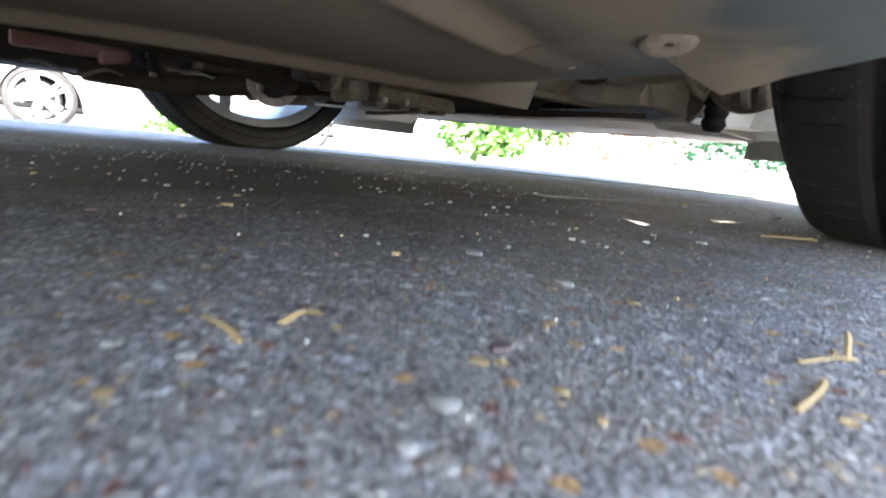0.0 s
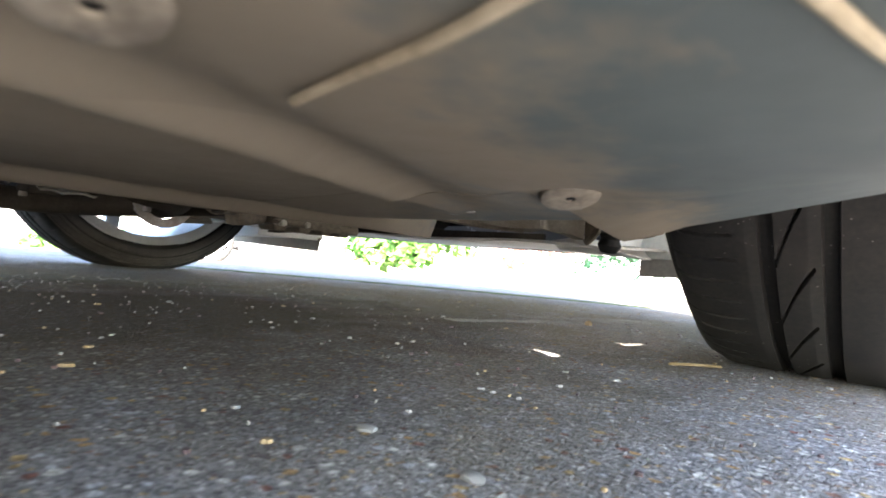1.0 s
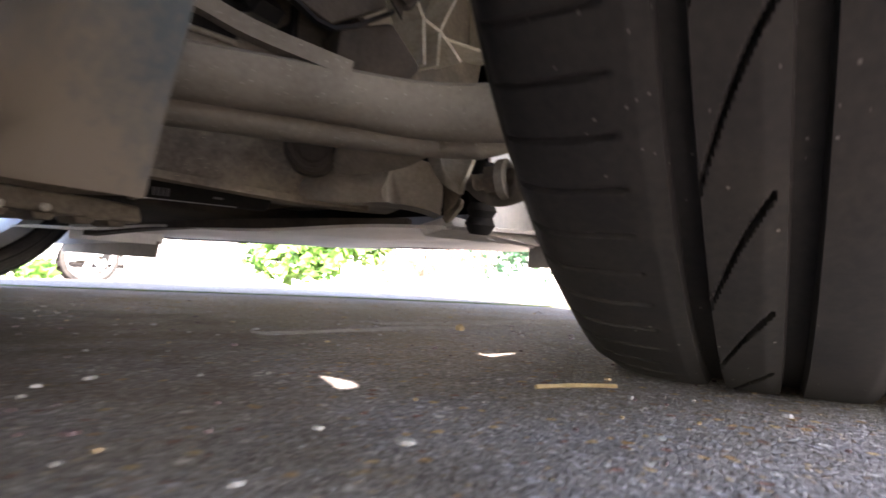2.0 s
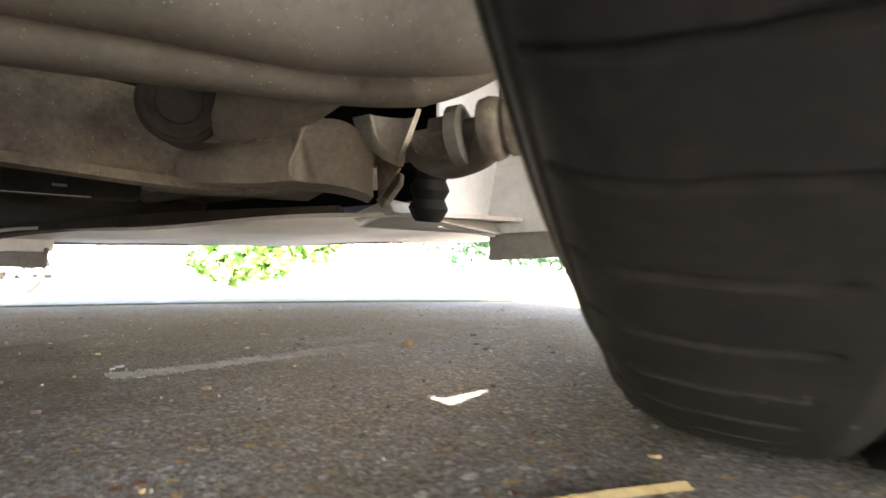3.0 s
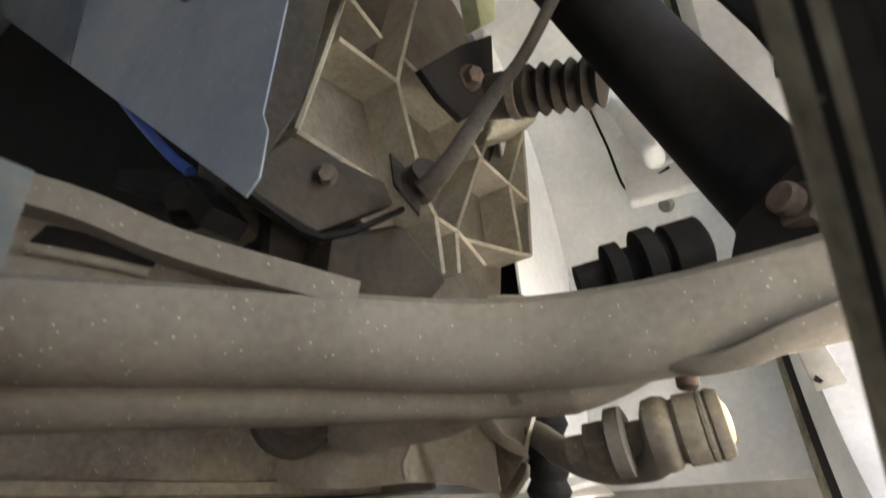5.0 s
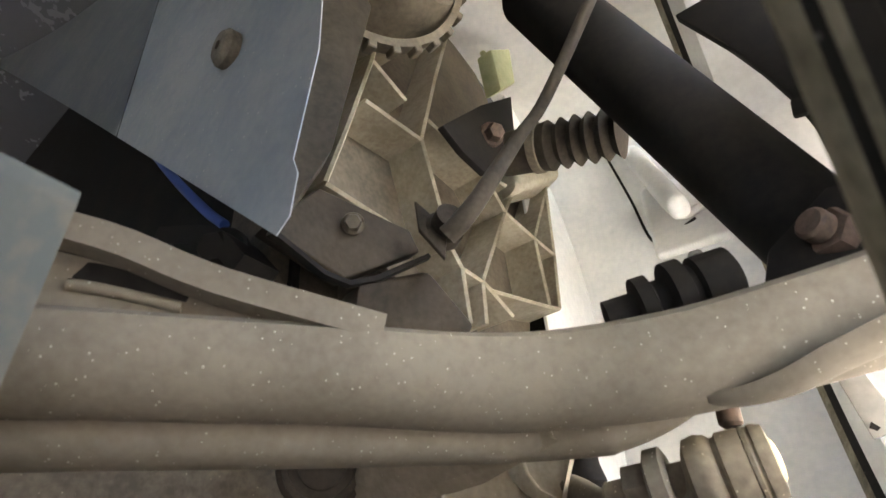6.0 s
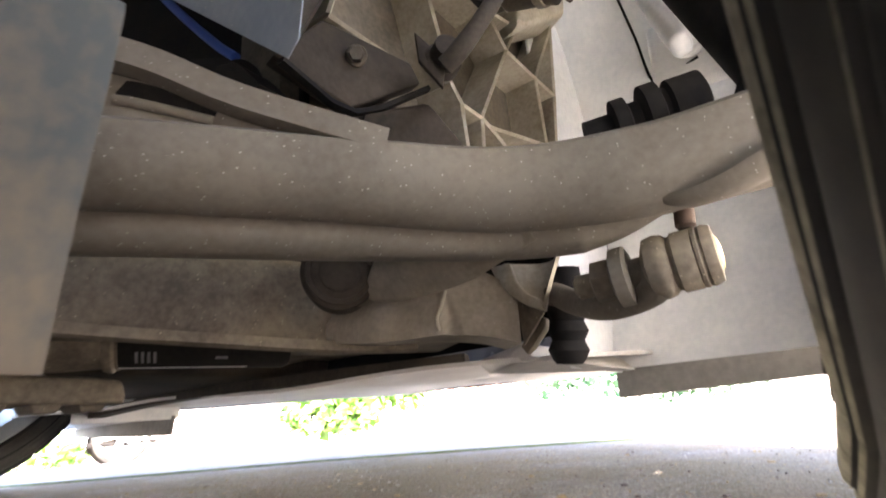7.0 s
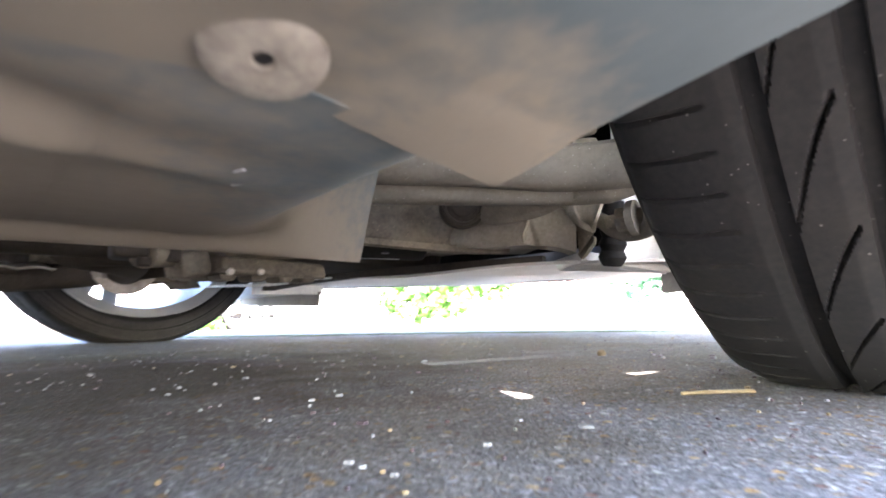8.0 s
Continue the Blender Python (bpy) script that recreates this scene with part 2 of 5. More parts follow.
    l.new(grain.outputs["Fac"], spread.inputs["Value"])
    times = n.new("ShaderNodeVectorMath")
    times.operation = "SCALE"
    l.new(out, times.inputs[0])
    l.new(spread.outputs[0], times.inputs["Scale"])
    # Shade under the car, put into the colour as a dark brown blot
    shade_dist = n.new("ShaderNodeVectorMath")
    shade_dist.operation = "DISTANCE"
    shade_dist.inputs[1].default_value = (-0.40, 0.44, 0.0)
    shade_noise = n.new("ShaderNodeTexNoise")
    shade_noise.inputs["Scale"].default_value, shade_noise.inputs["Detail"].default_value, shade_noise.inputs["Roughness"].default_value = 7, 6, 0.65
    l.new(co.outputs["Object"], shade_noise.inputs["Vector"])
    l.new(co.outputs["Object"], shade_dist.inputs[0])
    shade_blot = n.new("ShaderNodeMath")
    shade_blot.operation = "MULTIPLY_ADD"
    shade_blot.inputs[1].default_value = 0.55
    l.new(shade_noise.outputs["Fac"], shade_blot.inputs[0])
    l.new(shade_dist.outputs["Value"], shade_blot.inputs[2])
    # Blend of this painted shade, full at the middle
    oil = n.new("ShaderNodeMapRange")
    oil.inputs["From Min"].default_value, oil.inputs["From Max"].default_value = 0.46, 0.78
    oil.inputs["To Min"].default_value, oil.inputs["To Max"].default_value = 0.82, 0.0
    l.new(shade_blot.outputs[0], oil.inputs["Value"])
    ground_shaded = mixed(times.outputs[0], (0.042, 0.029, 0.019), oil.outputs[0])
    l.new(ground_shaded, b.inputs["Base Color"])
    b.inputs["Roughness"].default_value = 0.95
    b.inputs["Specular IOR Level"].default_value = 0.04
    grit = n.new("ShaderNodeTexNoise")
    grit.inputs["Scale"].default_value, grit.inputs["Detail"].default_value = 1100, 3
    l.new(co.outputs["Object"], grit.inputs["Vector"])
    high = n.new("ShaderNodeMath")
    high.operation = "MULTIPLY_ADD"
    high.inputs[1].default_value = 0.6
    l.new(e1, high.inputs[0])
    l.new(grit.outputs["Fac"], high.inputs[2])
    bp = n.new("ShaderNodeBump")
    bp.inputs["Strength"].default_value, bp.inputs["Distance"].default_value = 0.75, 0.0014
    l.new(high.outputs[0], bp.inputs["Height"])
    l.new(bp.outputs[0], b.inputs["Normal"])
    return m


M_GROUND = asphalt()
M_STONE = surface("pale_stone", (0.150, 0.147, 0.143), (0.255, 0.248, 0.238), 60, 0.7, fine=400, bump=0.2)
M_GRIT = surface("grey_grit", (0.17, 0.155, 0.135), (0.28, 0.26, 0.23), 60, 0.8, fine=400, bump=0.2)
M_OCHRE = surface("ochre_stone", (0.20, 0.14, 0.07), (0.28, 0.205, 0.11), 60, 0.7, fine=400, bump=0.2)
M_DARKSTONE = surface("dark_stone", (0.05, 0.035, 0.04), (0.10, 0.06, 0.06), 60, 0.7, fine=400, bump=0.2)


# ---------------------------------------------------------------- mesh helpers
def link_mesh(name, bm, mat, parent=None, label="", smooth=True):
    bmesh.ops.recalc_face_normals(bm, faces=bm.faces)
    me = bpy.data.meshes.new(name)
    bm.to_mesh(me)
    bm.free()
    me.materials.append(mat)
    if smooth:
        me.shade_smooth()
        me.set_sharp_from_angle(angle=radians(38))
    ob = new(name, me)
    ob.parent = parent
    if label:
        tagged(ob, label)
    return ob


def part(name, bm, mat, parent, label="", smooth=True):
    return link_mesh(name, bm, mat, parent, label, smooth)


def empty(name, label, category, group="", kind=""):
    return tagged(new(name), label, category, group, kind)


def lathe(profile, seg=32, m=Matrix.Identity(4), closed=False):
    """A body of revolution round its z axis; profile of (radius, height)."""
    bm = bmesh.new()
    rings = []
    for r, h in profile:
        rings.append([bm.verts.new(m @ Vector((r * math.cos(a), r * math.sin(a), h))) for a in (2 * math.pi * k / seg for k in range(seg))])
    pairs = list(zip(rings, rings[1:])) + ([(rings[-1], rings[0])] if closed else [])
    for a, b in pairs:
        for k in range(seg):
            bm.faces.new((a[k], a[(k + 1) % seg], b[(k + 1) % seg], b[k]))
    if not closed:
        for ring in (rings[0], rings[-1]):
            bm.faces.new(ring)
    return bm


def axis(a, b):
    """A matrix whose z axis runs from a to b, with its origin in a."""
    a, b = Vector(a), Vector(b)
    return Matrix.Translation(a) @ (b - a).to_track_quat("Z", "Y").to_matrix().to_4x4()


def rod(a, b, r, r2=None, seg=20, bev=0.0015):
    r2 = r if r2 is None else r2
    h = (Vector(b) - Vector(a)).length
    return lathe([(r - bev, 0), (r, bev), (r2, h - bev), (r2 - bev, h)], seg, axis(a, b))


def smooth_path(points, steps=6):
    """A rounded line through the points."""
    p = [Vector(q) for q in points]
    p = [2 * p[0] - p[1]] + p + [2 * p[-1] - p[-2]]
    out = []
    for i in range(1, len(p) - 2):
        for k in range(steps):
            t = k / steps
            out.append(0.5 * (2 * p[i] + (p[i + 1] - p[i - 1]) * t + (2 * p[i - 1] - 5 * p[i] + 4 * p[i + 1] - p[i + 2]) * t * t + (3 * p[i] - p[i - 1] - 3 * p[i + 1] + p[i + 2]) * t ** 3))
    out.append(p[-2])
    return out


def sweep(points, profile, scales=None, steps=6, up=(0, 0, 1)):
    """A closed profile of (side, up) carried along a rounded line; side points to the right of the way."""
    pts = smooth_path(points, steps)
    bm = bmesh.new()
    rings = []
    for i, p in enumerate(pts):
        d = (pts[min(i + 1, len(pts) - 1)] - pts[max(i - 1, 0)]).normalized()
        side = d.cross(Vector(up)).normalized()
        top = side.cross(d).normalized()
        s = 1.0
        if scales:
            f = i / (len(pts) - 1) * (len(scales) - 1)
            k = min(int(f), len(scales) - 2)
            s = scales[k] + (scales[k + 1] - scales[k]) * (f - k)
        rings.append([bm.verts.new(p + side * u * s + top * w * s) for u, w in profile])
    n = len(profile)
    for a, b in zip(rings, rings[1:]):
        for k in range(n):
            bm.faces.new((a[k], a[(k + 1) % n], b[(k + 1) % n], b[k]))
    bm.faces.new(rings[0]), bm.faces.new(rings[-1])
    return bm


def circle(r, n=14):
    return [(r * math.cos(2 * math.pi * k / n), r * math.sin(2 * math.pi * k / n)) for k in range(n)]


def tube(points, r, n=14, steps=6, up=(0, 0, 1), scales=None):
    return sweep(points, circle(r, n), scales, steps, up)


def box(sx, sy, sz, m=Matrix.Identity(4), bev=0.003, seg=2):
    bm = bmesh.new()
    bmesh.ops.create_cube(bm, size=1, matrix=Matrix.Diagonal((sx, sy, sz, 1)))
    if bev:
        bmesh.ops.bevel(bm, geom=bm.edges[:], offset=bev, segments=seg, affect="EDGES", profile=0.5)
    bmesh.ops.transform(bm, matrix=m, verts=bm.verts)
    return bm


def slab(corners, thick, bev=0.0015):
    """A plate of any outline: a loop of corners in space, given depth along its normal."""
    bm = bmesh.new()
    f = bm.faces.new([bm.verts.new(c) for c in corners])
    f.normal_update()
    nrm = f.normal.copy()
    ext = bmesh.ops.extrude_face_region(bm, geom=[f])
    bmesh.ops.translate(bm, vec=-nrm * thick, verts=[v for v in ext["geom"] if isinstance(v, bmesh.types.BMVert)])
    if bev:
        bmesh.ops.bevel(bm, geom=bm.edges[:], offset=bev, segments=2, affect="EDGES", profile=0.5)
    return bm


def sheet(fn, nu, nv, thick):
    """A curved sheet: fn(u, v) for u, v from 0 to 1 gives its lower face; thickness goes up."""
    bm = bmesh.new()
    lo = [[bm.verts.new(fn(i / nu, j / nv)) for j in range(nv + 1)] for i in range(nu + 1)]
    hi = [[bm.verts.new(v.co + Vector((0, 0, thick))) for v in row] for row in lo]
    for g in (lo, hi):
        for i in range(nu):
            for j in range(nv):
                bm.faces.new((g[i][j], g[i + 1][j], g[i + 1][j + 1], g[i][j + 1]))
    for i in range(nu):
        for j in (0, nv):
            bm.faces.new((lo[i][j], lo[i + 1][j], hi[i + 1][j], hi[i][j]))
    for j in range(nv):
        for i in (0, nu):
            bm.faces.new((lo[i][j], lo[i][j + 1], hi[i][j + 1], hi[i][j]))
    return bm


def hull(points, bev=0.004):
    """A solid with flat faces round the given corners."""
    bm = bmesh.new()
    for p in points:
        bm.verts.new(p)
    bmesh.ops.convex_hull(bm, input=bm.verts[:])
    bmesh.ops.dissolve_limit(bm, angle_limit=0.08, verts=bm.verts[:], edges=bm.edges[:])
    if bev:
        bmesh.ops.bevel(bm, geom=bm.edges[:], offset=bev, segments=3, affect="EDGES", profile=0.5)
    return bm


def join(*bms):
    out = bms[0]
    for b in bms[1:]:
        me = bpy.data.meshes.new("t")
        b.to_mesh(me)
        b.free()
        out.from_mesh(me)
        bpy.data.meshes.remove(me)
    return out


def hex_head(a, b, r, washer=1.35):
    """A hexagon bolt head with its washer, standing from a towards b."""
    h = (Vector(b) - Vector(a)).length
    head = lathe([(r, h * 0.3), (r, h * 0.85), (r * 0.86, h)], 6, axis(a, b))
    return join(head, lathe([(r * washer, 0), (r * washer, h * 0.25), (r * washer * 0.94, h * 0.3)], 24, axis(a, b)))


# ---------------------------------------------------------------- ground
def ground_z(x, y):
    far = max(0.0, math.hypot(x + 0.6, y - 0.5) - 2.2)
    z = -0.16 * (1 - math.exp(-far / 2.0))
    near = max(0.0, 1 - (abs(x) + abs(y)) / 6)
    return z + near * (0.0016 * noise.noise((x * 7, y * 7, 0)) + 0.0012 * noise.noise((x * 26, y * 26, 3)) - 0.001)


def graded(lo, hi, step, far, grow=1.35):
    a = list(np.arange(lo, hi + 1e-6, step))
    s = step
    while a[-1] < far:
        s *= grow
        a.append(a[-1] + s)
    s = step
    left = []
    x = lo
    while x > -far:
        s *= grow
        x -= s
        left.append(x)
    return left[::-1] + a


gx, gy = graded(-1.8, 0.7, 0.018, 600), graded(-0.3, 2.2, 0.018, 600)
verts = [(x, y, ground_z(x, y)) for y in gy for x in gx]
w = len(gx)
faces = [(j * w + i, j * w + i + 1, (j + 1) * w + i + 1, (j + 1) * w + i) for j in range(len(gy) - 1) for i in range(w - 1)]
me = bpy.data.meshes.new("ground")
me.from_pydata(verts, [], faces)
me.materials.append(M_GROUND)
me.shade_smooth()
ground = tagged(new("ground", me), "worn grey asphalt with pale and ochre chippings, dusty", "asphalt", kind="structure")

# ---------------------------------------------------------------- the car
car = empty("car", "silver-grey hatchback parked on asphalt, seen from underneath beside its front wheel", "car")
NEAR, FAR_W = Vector((0.086, 0.905, 0.306)), Vector((-1.40, 0.76, 0.306))


def tyre_mesh(n, cols):
    """The tyre with its main grooves, shoulder slits and slanted sipes, standing flat on the ground; axle along x."""
    half = [(-0.070, 0.240), (-0.086, 0.244), (-0.0925, 0.2485), (-0.0950, 0.2530), (-0.0975, 0.2555), (-0.1010, 0.2580), (-0.1038, 0.2620), (-0.1055, 0.2680), (-0.1050, 0.2735), (-0.1034, 0.2760), (-0.1020, 0.2768), (-0.1018, 0.2790), (-0.1026, 0.2800), (-0.1014, 0.2822), (-0.0988, 0.2830), (-0.0984, 0.2850), (-0.0985, 0.2862), (-0.0962, 0.2905), (-0.0928, 0.2955), (-0.0934, 0.2968), (-0.0932, 0.2985), (-0.0908, 0.2993), (-0.0905, 0.3012), (-0.0895, 0.3035), (-0.0858, 0.3068), (-0.0800, 0.3100)]
    tread = [-0.0755 + 0.151 * k / cols for k in range(cols + 1)]
    prof = half + [(x, 0.3160 - 0.004 * (x / 0.08) ** 2 - 0.002 * (x / 0.08) ** 8) for x in tread] + [(-x, r) for x, r in reversed(half)]
    pitch, slant = 2 * math.pi / 96, 2 * math.pi / 34
    vs, fs = [], []
    for i in range(n):
        a = 2 * math.pi * i / n
        for x, r in prof:
            d = 0.0
            if abs(x) < 0.0865:
                gap = min(abs(x + 0.0300), abs(x - 0.0035), abs(x - 0.042))
                edge = min(g for g in (-0.0342 - x, -0.0007 - x, 0.0378 - x, 1.0) if g > -0.0002)
                if gap < 0.0042:
                    d = 0.0070
                elif x < -0.046 or x > 0.064:
                    q = (a / pitch + 2.2 * (x + 0.06) + 30 * (x + 0.06) ** 2) % 1.0
                    d = 0.003 * max(0.0, 1 - (min(q, 1 - q) / 0.055) ** 2) * min(1.0, max(0.0, (-0.046 - x) / 0.004) if x < 0 else 1.0)
                elif -0.0258 < x < -0.0040:
                    k = x + 0.0258
                    q = (a / slant + k * 66.0 - 900 * k ** 2 + 0.2) % 1.0
                    d = 0.0055 * max(0.0, 1 - (min(q, 1 - q) / 0.038) ** 2)
                if edge < 0.0065:
                    d = max(d, 0.0016 * (1 - edge / 0.0065))
            rr = r - d
            z, y = -rr * math.cos(a), rr * math.sin(a)
            low = -0.305 - z
            xx = x
            if low > 0 and math.cos(a) > 0:
                z = -0.305 + 0.0006 * (d > 0)
                xx = x * (1 + 0.9 * low)
            elif math.cos(a) > 0.9 and abs(x) > 0.087:
                xx = x * (1 + 0.05 * (math.cos(a) - 0.9) / 0.1)
            vs.append((xx, y, z))
    k = len(prof)
    for i in range(n):
        j = (i + 1) % n
        for c in range(k - 1):
            fs.append((i * k + c, i * k + c + 1, j * k + c + 1, j * k + c))
    me = bpy.data.meshes.new("tyre")
    me.from_pydata(vs, [], fs)
    for mat in (M_RUBBER, M_SIDEWALL, M_DUSTBAND):
        me.materials.append(mat)
    idx = np.array([(0 if q < 5 else 2 if q < 9 else 0 if q < 11 else 2 if q < 13 else 1 if q < 18 else 2 if q < 20 else 1 if q < 22 else 0) for _ in range(n) for q in (min(c, k - 2 - c) for c in range(k - 1))], dtype=np.int32)
    me.polygons.foreach_set("material_index", idx)
    me.shade_smooth()
    me.set_sharp_from_angle(angle=radians(45))
    return me


M_FARWALL = surface("dark_sidewall", (0.016, 0.015, 0.014), (0.045, 0.041, 0.036), 9, 0.85, fine=150, bump=0.1)


def wheel_at(place, steer, outer):
    """A road wheel: tyre, rim barrel with inner lip, spokes, hub. outer: +1 if its outside faces +x."""
    wheel = new("wheel")
    wheel.parent = car
    wheel.matrix_basis = Matrix.Translation(place) @ pose(0, 0, 0, 0, 0, steer) @ Matrix.Diagonal((outer, 1, 1, 1))
    ty = new("tyre", TYRE if place is NEAR else TYRE_FAR)
    ty.parent = wheel
    tagged(ty, "dusty black tyre with three grooves and slanted sipes")
    mx = pose(0, 0, 0, 0, 90, 0)
    barrel = [(0.2530, -0.0925), (0.2525, -0.0950), (0.2500, -0.0962), (0.2470, -0.0948), (0.2452, -0.0925), (0.2300, -0.0880), (0.2265, -0.0855), (0.2255, -0.0800), (0.2235, -0.040), (0.2150, 0.055), (0.2240, 0.085), (0.2400, 0.090), (0.2430, 0.0965), (0.2520, 0.0965), (0.2525, 0.090), (0.2370, 0.084), (0.2260, 0.060), (0.2290, -0.040), (0.2420, -0.084)]
    part("rim", lathe(barrel, 72, mx, closed=True), M_RIM, wheel, "pale silver alloy rim")
    for k in range(5):
        a = 2 * math.pi * k / 5 + 0.63
        for s in (-0.16, 0.16):
            p0 = Vector((0.088, 0.055 * math.cos(a + s * 1.5), 0.055 * math.sin(a + s * 1.5)))
            p1 = Vector((0.092, 0.14 * math.cos(a + s), 0.14 * math.sin(a + s)))
            p2 = Vector((0.076, 0.216 * math.cos(a + s), 0.216 * math.sin(a + s)))
            part("spoke", sweep([p0, p1, p2], [(-0.017, -0.012), (0.017, -0.012), (0.019, 0.008), (-0.019, 0.008)], steps=3, up=(1, 0, 0)), M_RIM, wheel)
    part("hub", lathe([(0.03, 0.03), (0.07, 0.035), (0.07, 0.088), (0.035, 0.097), (0.02, 0.098)], 32, mx), M_RIM, wheel)
    part("brake_disc", lathe([(0.060, 0.005), (0.130, 0.005), (0.132, 0.007), (0.132, 0.025), (0.130, 0.027), (0.060, 0.027)], 48, mx), M_BEAM, wheel)
    return wheel


TYRE, TYRE_FAR = tyre_mesh(1800, 158), tyre_mesh(420, 60)
TYRE_FAR.materials[1], TYRE_FAR.materials[2] = M_FARWALL, M_FARWALL
near_wheel = wheel_at(NEAR, 5.5, 1)
for turn, rad, long, wide in ((338.5, 0.2680, 0.005, 0.0035), (333.0, 0.2665, 0.004, 0.0070), (330.0, 0.2665, 0.003, 0.0070)):
    spin = pose(0, 0, 0, turn, 0, 0)
    part("sidewall_mark", box(0.0008, long, wide, spin @ pose(-0.1054, 0, -rad, 0, 6, 0), 0.0003, 1), M_FARWALL, near_wheel)
# Block added out of view in the wheel to stop a sliver of sun
part("caliper_sun_block", join(box(0.085, 0.125, 0.062, pose(0.020, 0.118, 0.118, -45, 0, 0), 0.012, 3), box(0.050, 0.060, 0.075, pose(-0.005, 0.105, 0.105, -45, 0, 0), 0.010, 3)), M_CASE, near_wheel, "dull cast block, added unseen to stop a sun sliver")
far_wheel = wheel_at(FAR_W, 6, -1)
wheel_at(Vector((0.095, -1.70, 0.306)), 0, 1)
wheel_at(Vector((-1.39, -1.70, 0.306)), 0, -1)

# floor shield behind the axle: low at the near side, higher towards the middle
def fade(x, end):
    return max(0.0, min(1.0, (end - x) / 0.03))


def floor_relief(x, y):
    """Dips and raised ribs pressed into the floor shields."""
    z = -0.085 * max(0.0, y - 0.44) + 0.0016 * math.sin(y * 19 + 3 * math.sin(x * 9))
    line = 0.041 - 0.43 * (y - 0.346)
    keep = max(0.0, min(1.0, (0.452 - y) / 0.022))
    off = x - line
    z -= 0.0048 * math.exp(-(off / 0.0095) ** 2) * keep
    z += 0.0022 * math.exp(-((off - 0.023) / 0.011) ** 2) * keep
    z += 0.0012 * math.exp(-((off + 0.026) / 0.013) ** 2) * keep
    z += 0.0005 * noise.noise((x * 22, y * 22, 1)) + 0.0003 * noise.noise((x * 75, y * 75, 5))
    d = math.hypot(x - 0.0735, y - 0.4525)
    return z + 0.0040 * math.exp(-(d / 0.020) ** 2)


def corner_z(x, y):
    return 0.0905 + floor_relief(x, y) + 0.085 * max(0.0, y - 0.44) + 0.02 * max(0.0, x - 0.12) - 0.020 * max(0.0, y - 0.445) - 0.14 * max(0.0, y - 0.4715 - 0.04 * (x - 0.065))


def lip_x(y):
    """Left edge of the near floor shield."""
    return -0.165 - 0.10 * max(0.0, y - 0.45) - 0.5 * max(0.0, 0.36 - y)


RIM = smooth_path([Vector(p) for p in ((0.064, 0.440, 0.0908), (0.066, 0.480, 0.0893), (0.050, 0.507, 0.0930), (-0.030, 0.534, 0.130), (-0.116, 0.575, 0.1780), (-0.138, 0.634, 0.1860))], 10)


def shield(u, v):
    """Flat floor that turns up into an open scoop ahead of y = 0.44."""
    if v < 0.5:
        y = -0.60 + 1.04 * (1 - (1 - v / 0.5) ** 2)
        left = lip_x(y)
        x = left + (0.064 - left) * u
        z = 0.0909 + 0.0042 * (1 - u) + floor_relief(x, y)
    else:
        w = (v - 0.5) / 0.5
        f = w * (len(RIM) - 1)
        k = min(int(f), len(RIM) - 2)
        r = RIM[k].lerp(RIM[k + 1], f - k)
        y = 0.44 + 0.198 * w
        q = Vector((lip_x(y), y, 0.0950)).lerp(r, u)
        x, y, z = q
        z += floor_relief(x, 0.44) * max(0.0, 1 - w * 2.5) - 0.004 * math.sin(math.pi * u) * min(1.0, w * 2) * (1 - 0.6 * w)
        k = max(0.0, min(1.0, (x - 0.005) / 0.045)) * max(0.0, 1 - w / 0.45)
        z += (corner_z(x, min(y, 0.4715)) + 0.0004 - z) * k
    d = (x - lip_x(y)) / 0.010
    return Vector((x, y, z - 0.006 * math.exp(-d * d) + 0.002 * math.exp(-((d - 2.2) / 1.0) ** 2)))


tray = part("floor_shield", sheet(shield, 110, 300, 0.004), M_PLASTIC, car, "dusty blue-grey plastic floor shield with an open scoop")


def side_wall(fn, nu, nv, off):
    """A thin shell: the surface fn and its copy moved by off, closed along the rim."""
    bm = bmesh.new()
    a = [[bm.verts.new(fn(i / nu, j / nv)) for j in range(nv + 1)] for i in range(nu + 1)]
    b = [[bm.verts.new(v.co + Vector(off)) for v in row] for row in a]
    for g in (a, b):
        for i in range(nu):
            for j in range(nv):
                bm.faces.new((g[i][j], g[i + 1][j], g[i + 1][j + 1], g[i][j + 1]))
    for i in range(nu):
        for j in (0, nv):
            bm.faces.new((a[i][j], a[i + 1][j], b[i + 1][j], b[i][j]))
    for j in range(nv):
        for i in (0, nu):
            bm.faces.new((a[i][j], a[i][j + 1], b[i][j + 1], b[i][j]))
    return bm


part("centre_floor", sheet(lambda u, v: Vector((-1.30 + 1.02 * u, -0.60 + 0.98 * v, 0.205 + 0.006 * math.sin(u * 30))), 40, 20, 0.004), M_PLASTIC, car)


# corner shield behind the near wheel, out to the sill
def corner_low(u, v):
    x = 0.0615 + u * 0.1735
    d = x - 0.0615
    front = 0.5189 + 0.0236 * d + 0.03 * d * d
    y = -0.60 + (1 - (1 - v) ** 2) * (front + 0.60)
    k = max(0.0, min(1.0, (y - 0.41) / (front - 0.41)))
    lift = 0.0841 + 0.18 * d + 0.08 * d * d - corner_z(x, front)
    return Vector((x, y, corner_z(x, y) + lift * k * k * (2 - k) * min(1.0, 0.35 + d / 0.04)))


part("corner_shield", sheet(corner_low, 110, 200, 0.004), M_CORNER, car, "dusty blue-grey corner shield beside the sill")
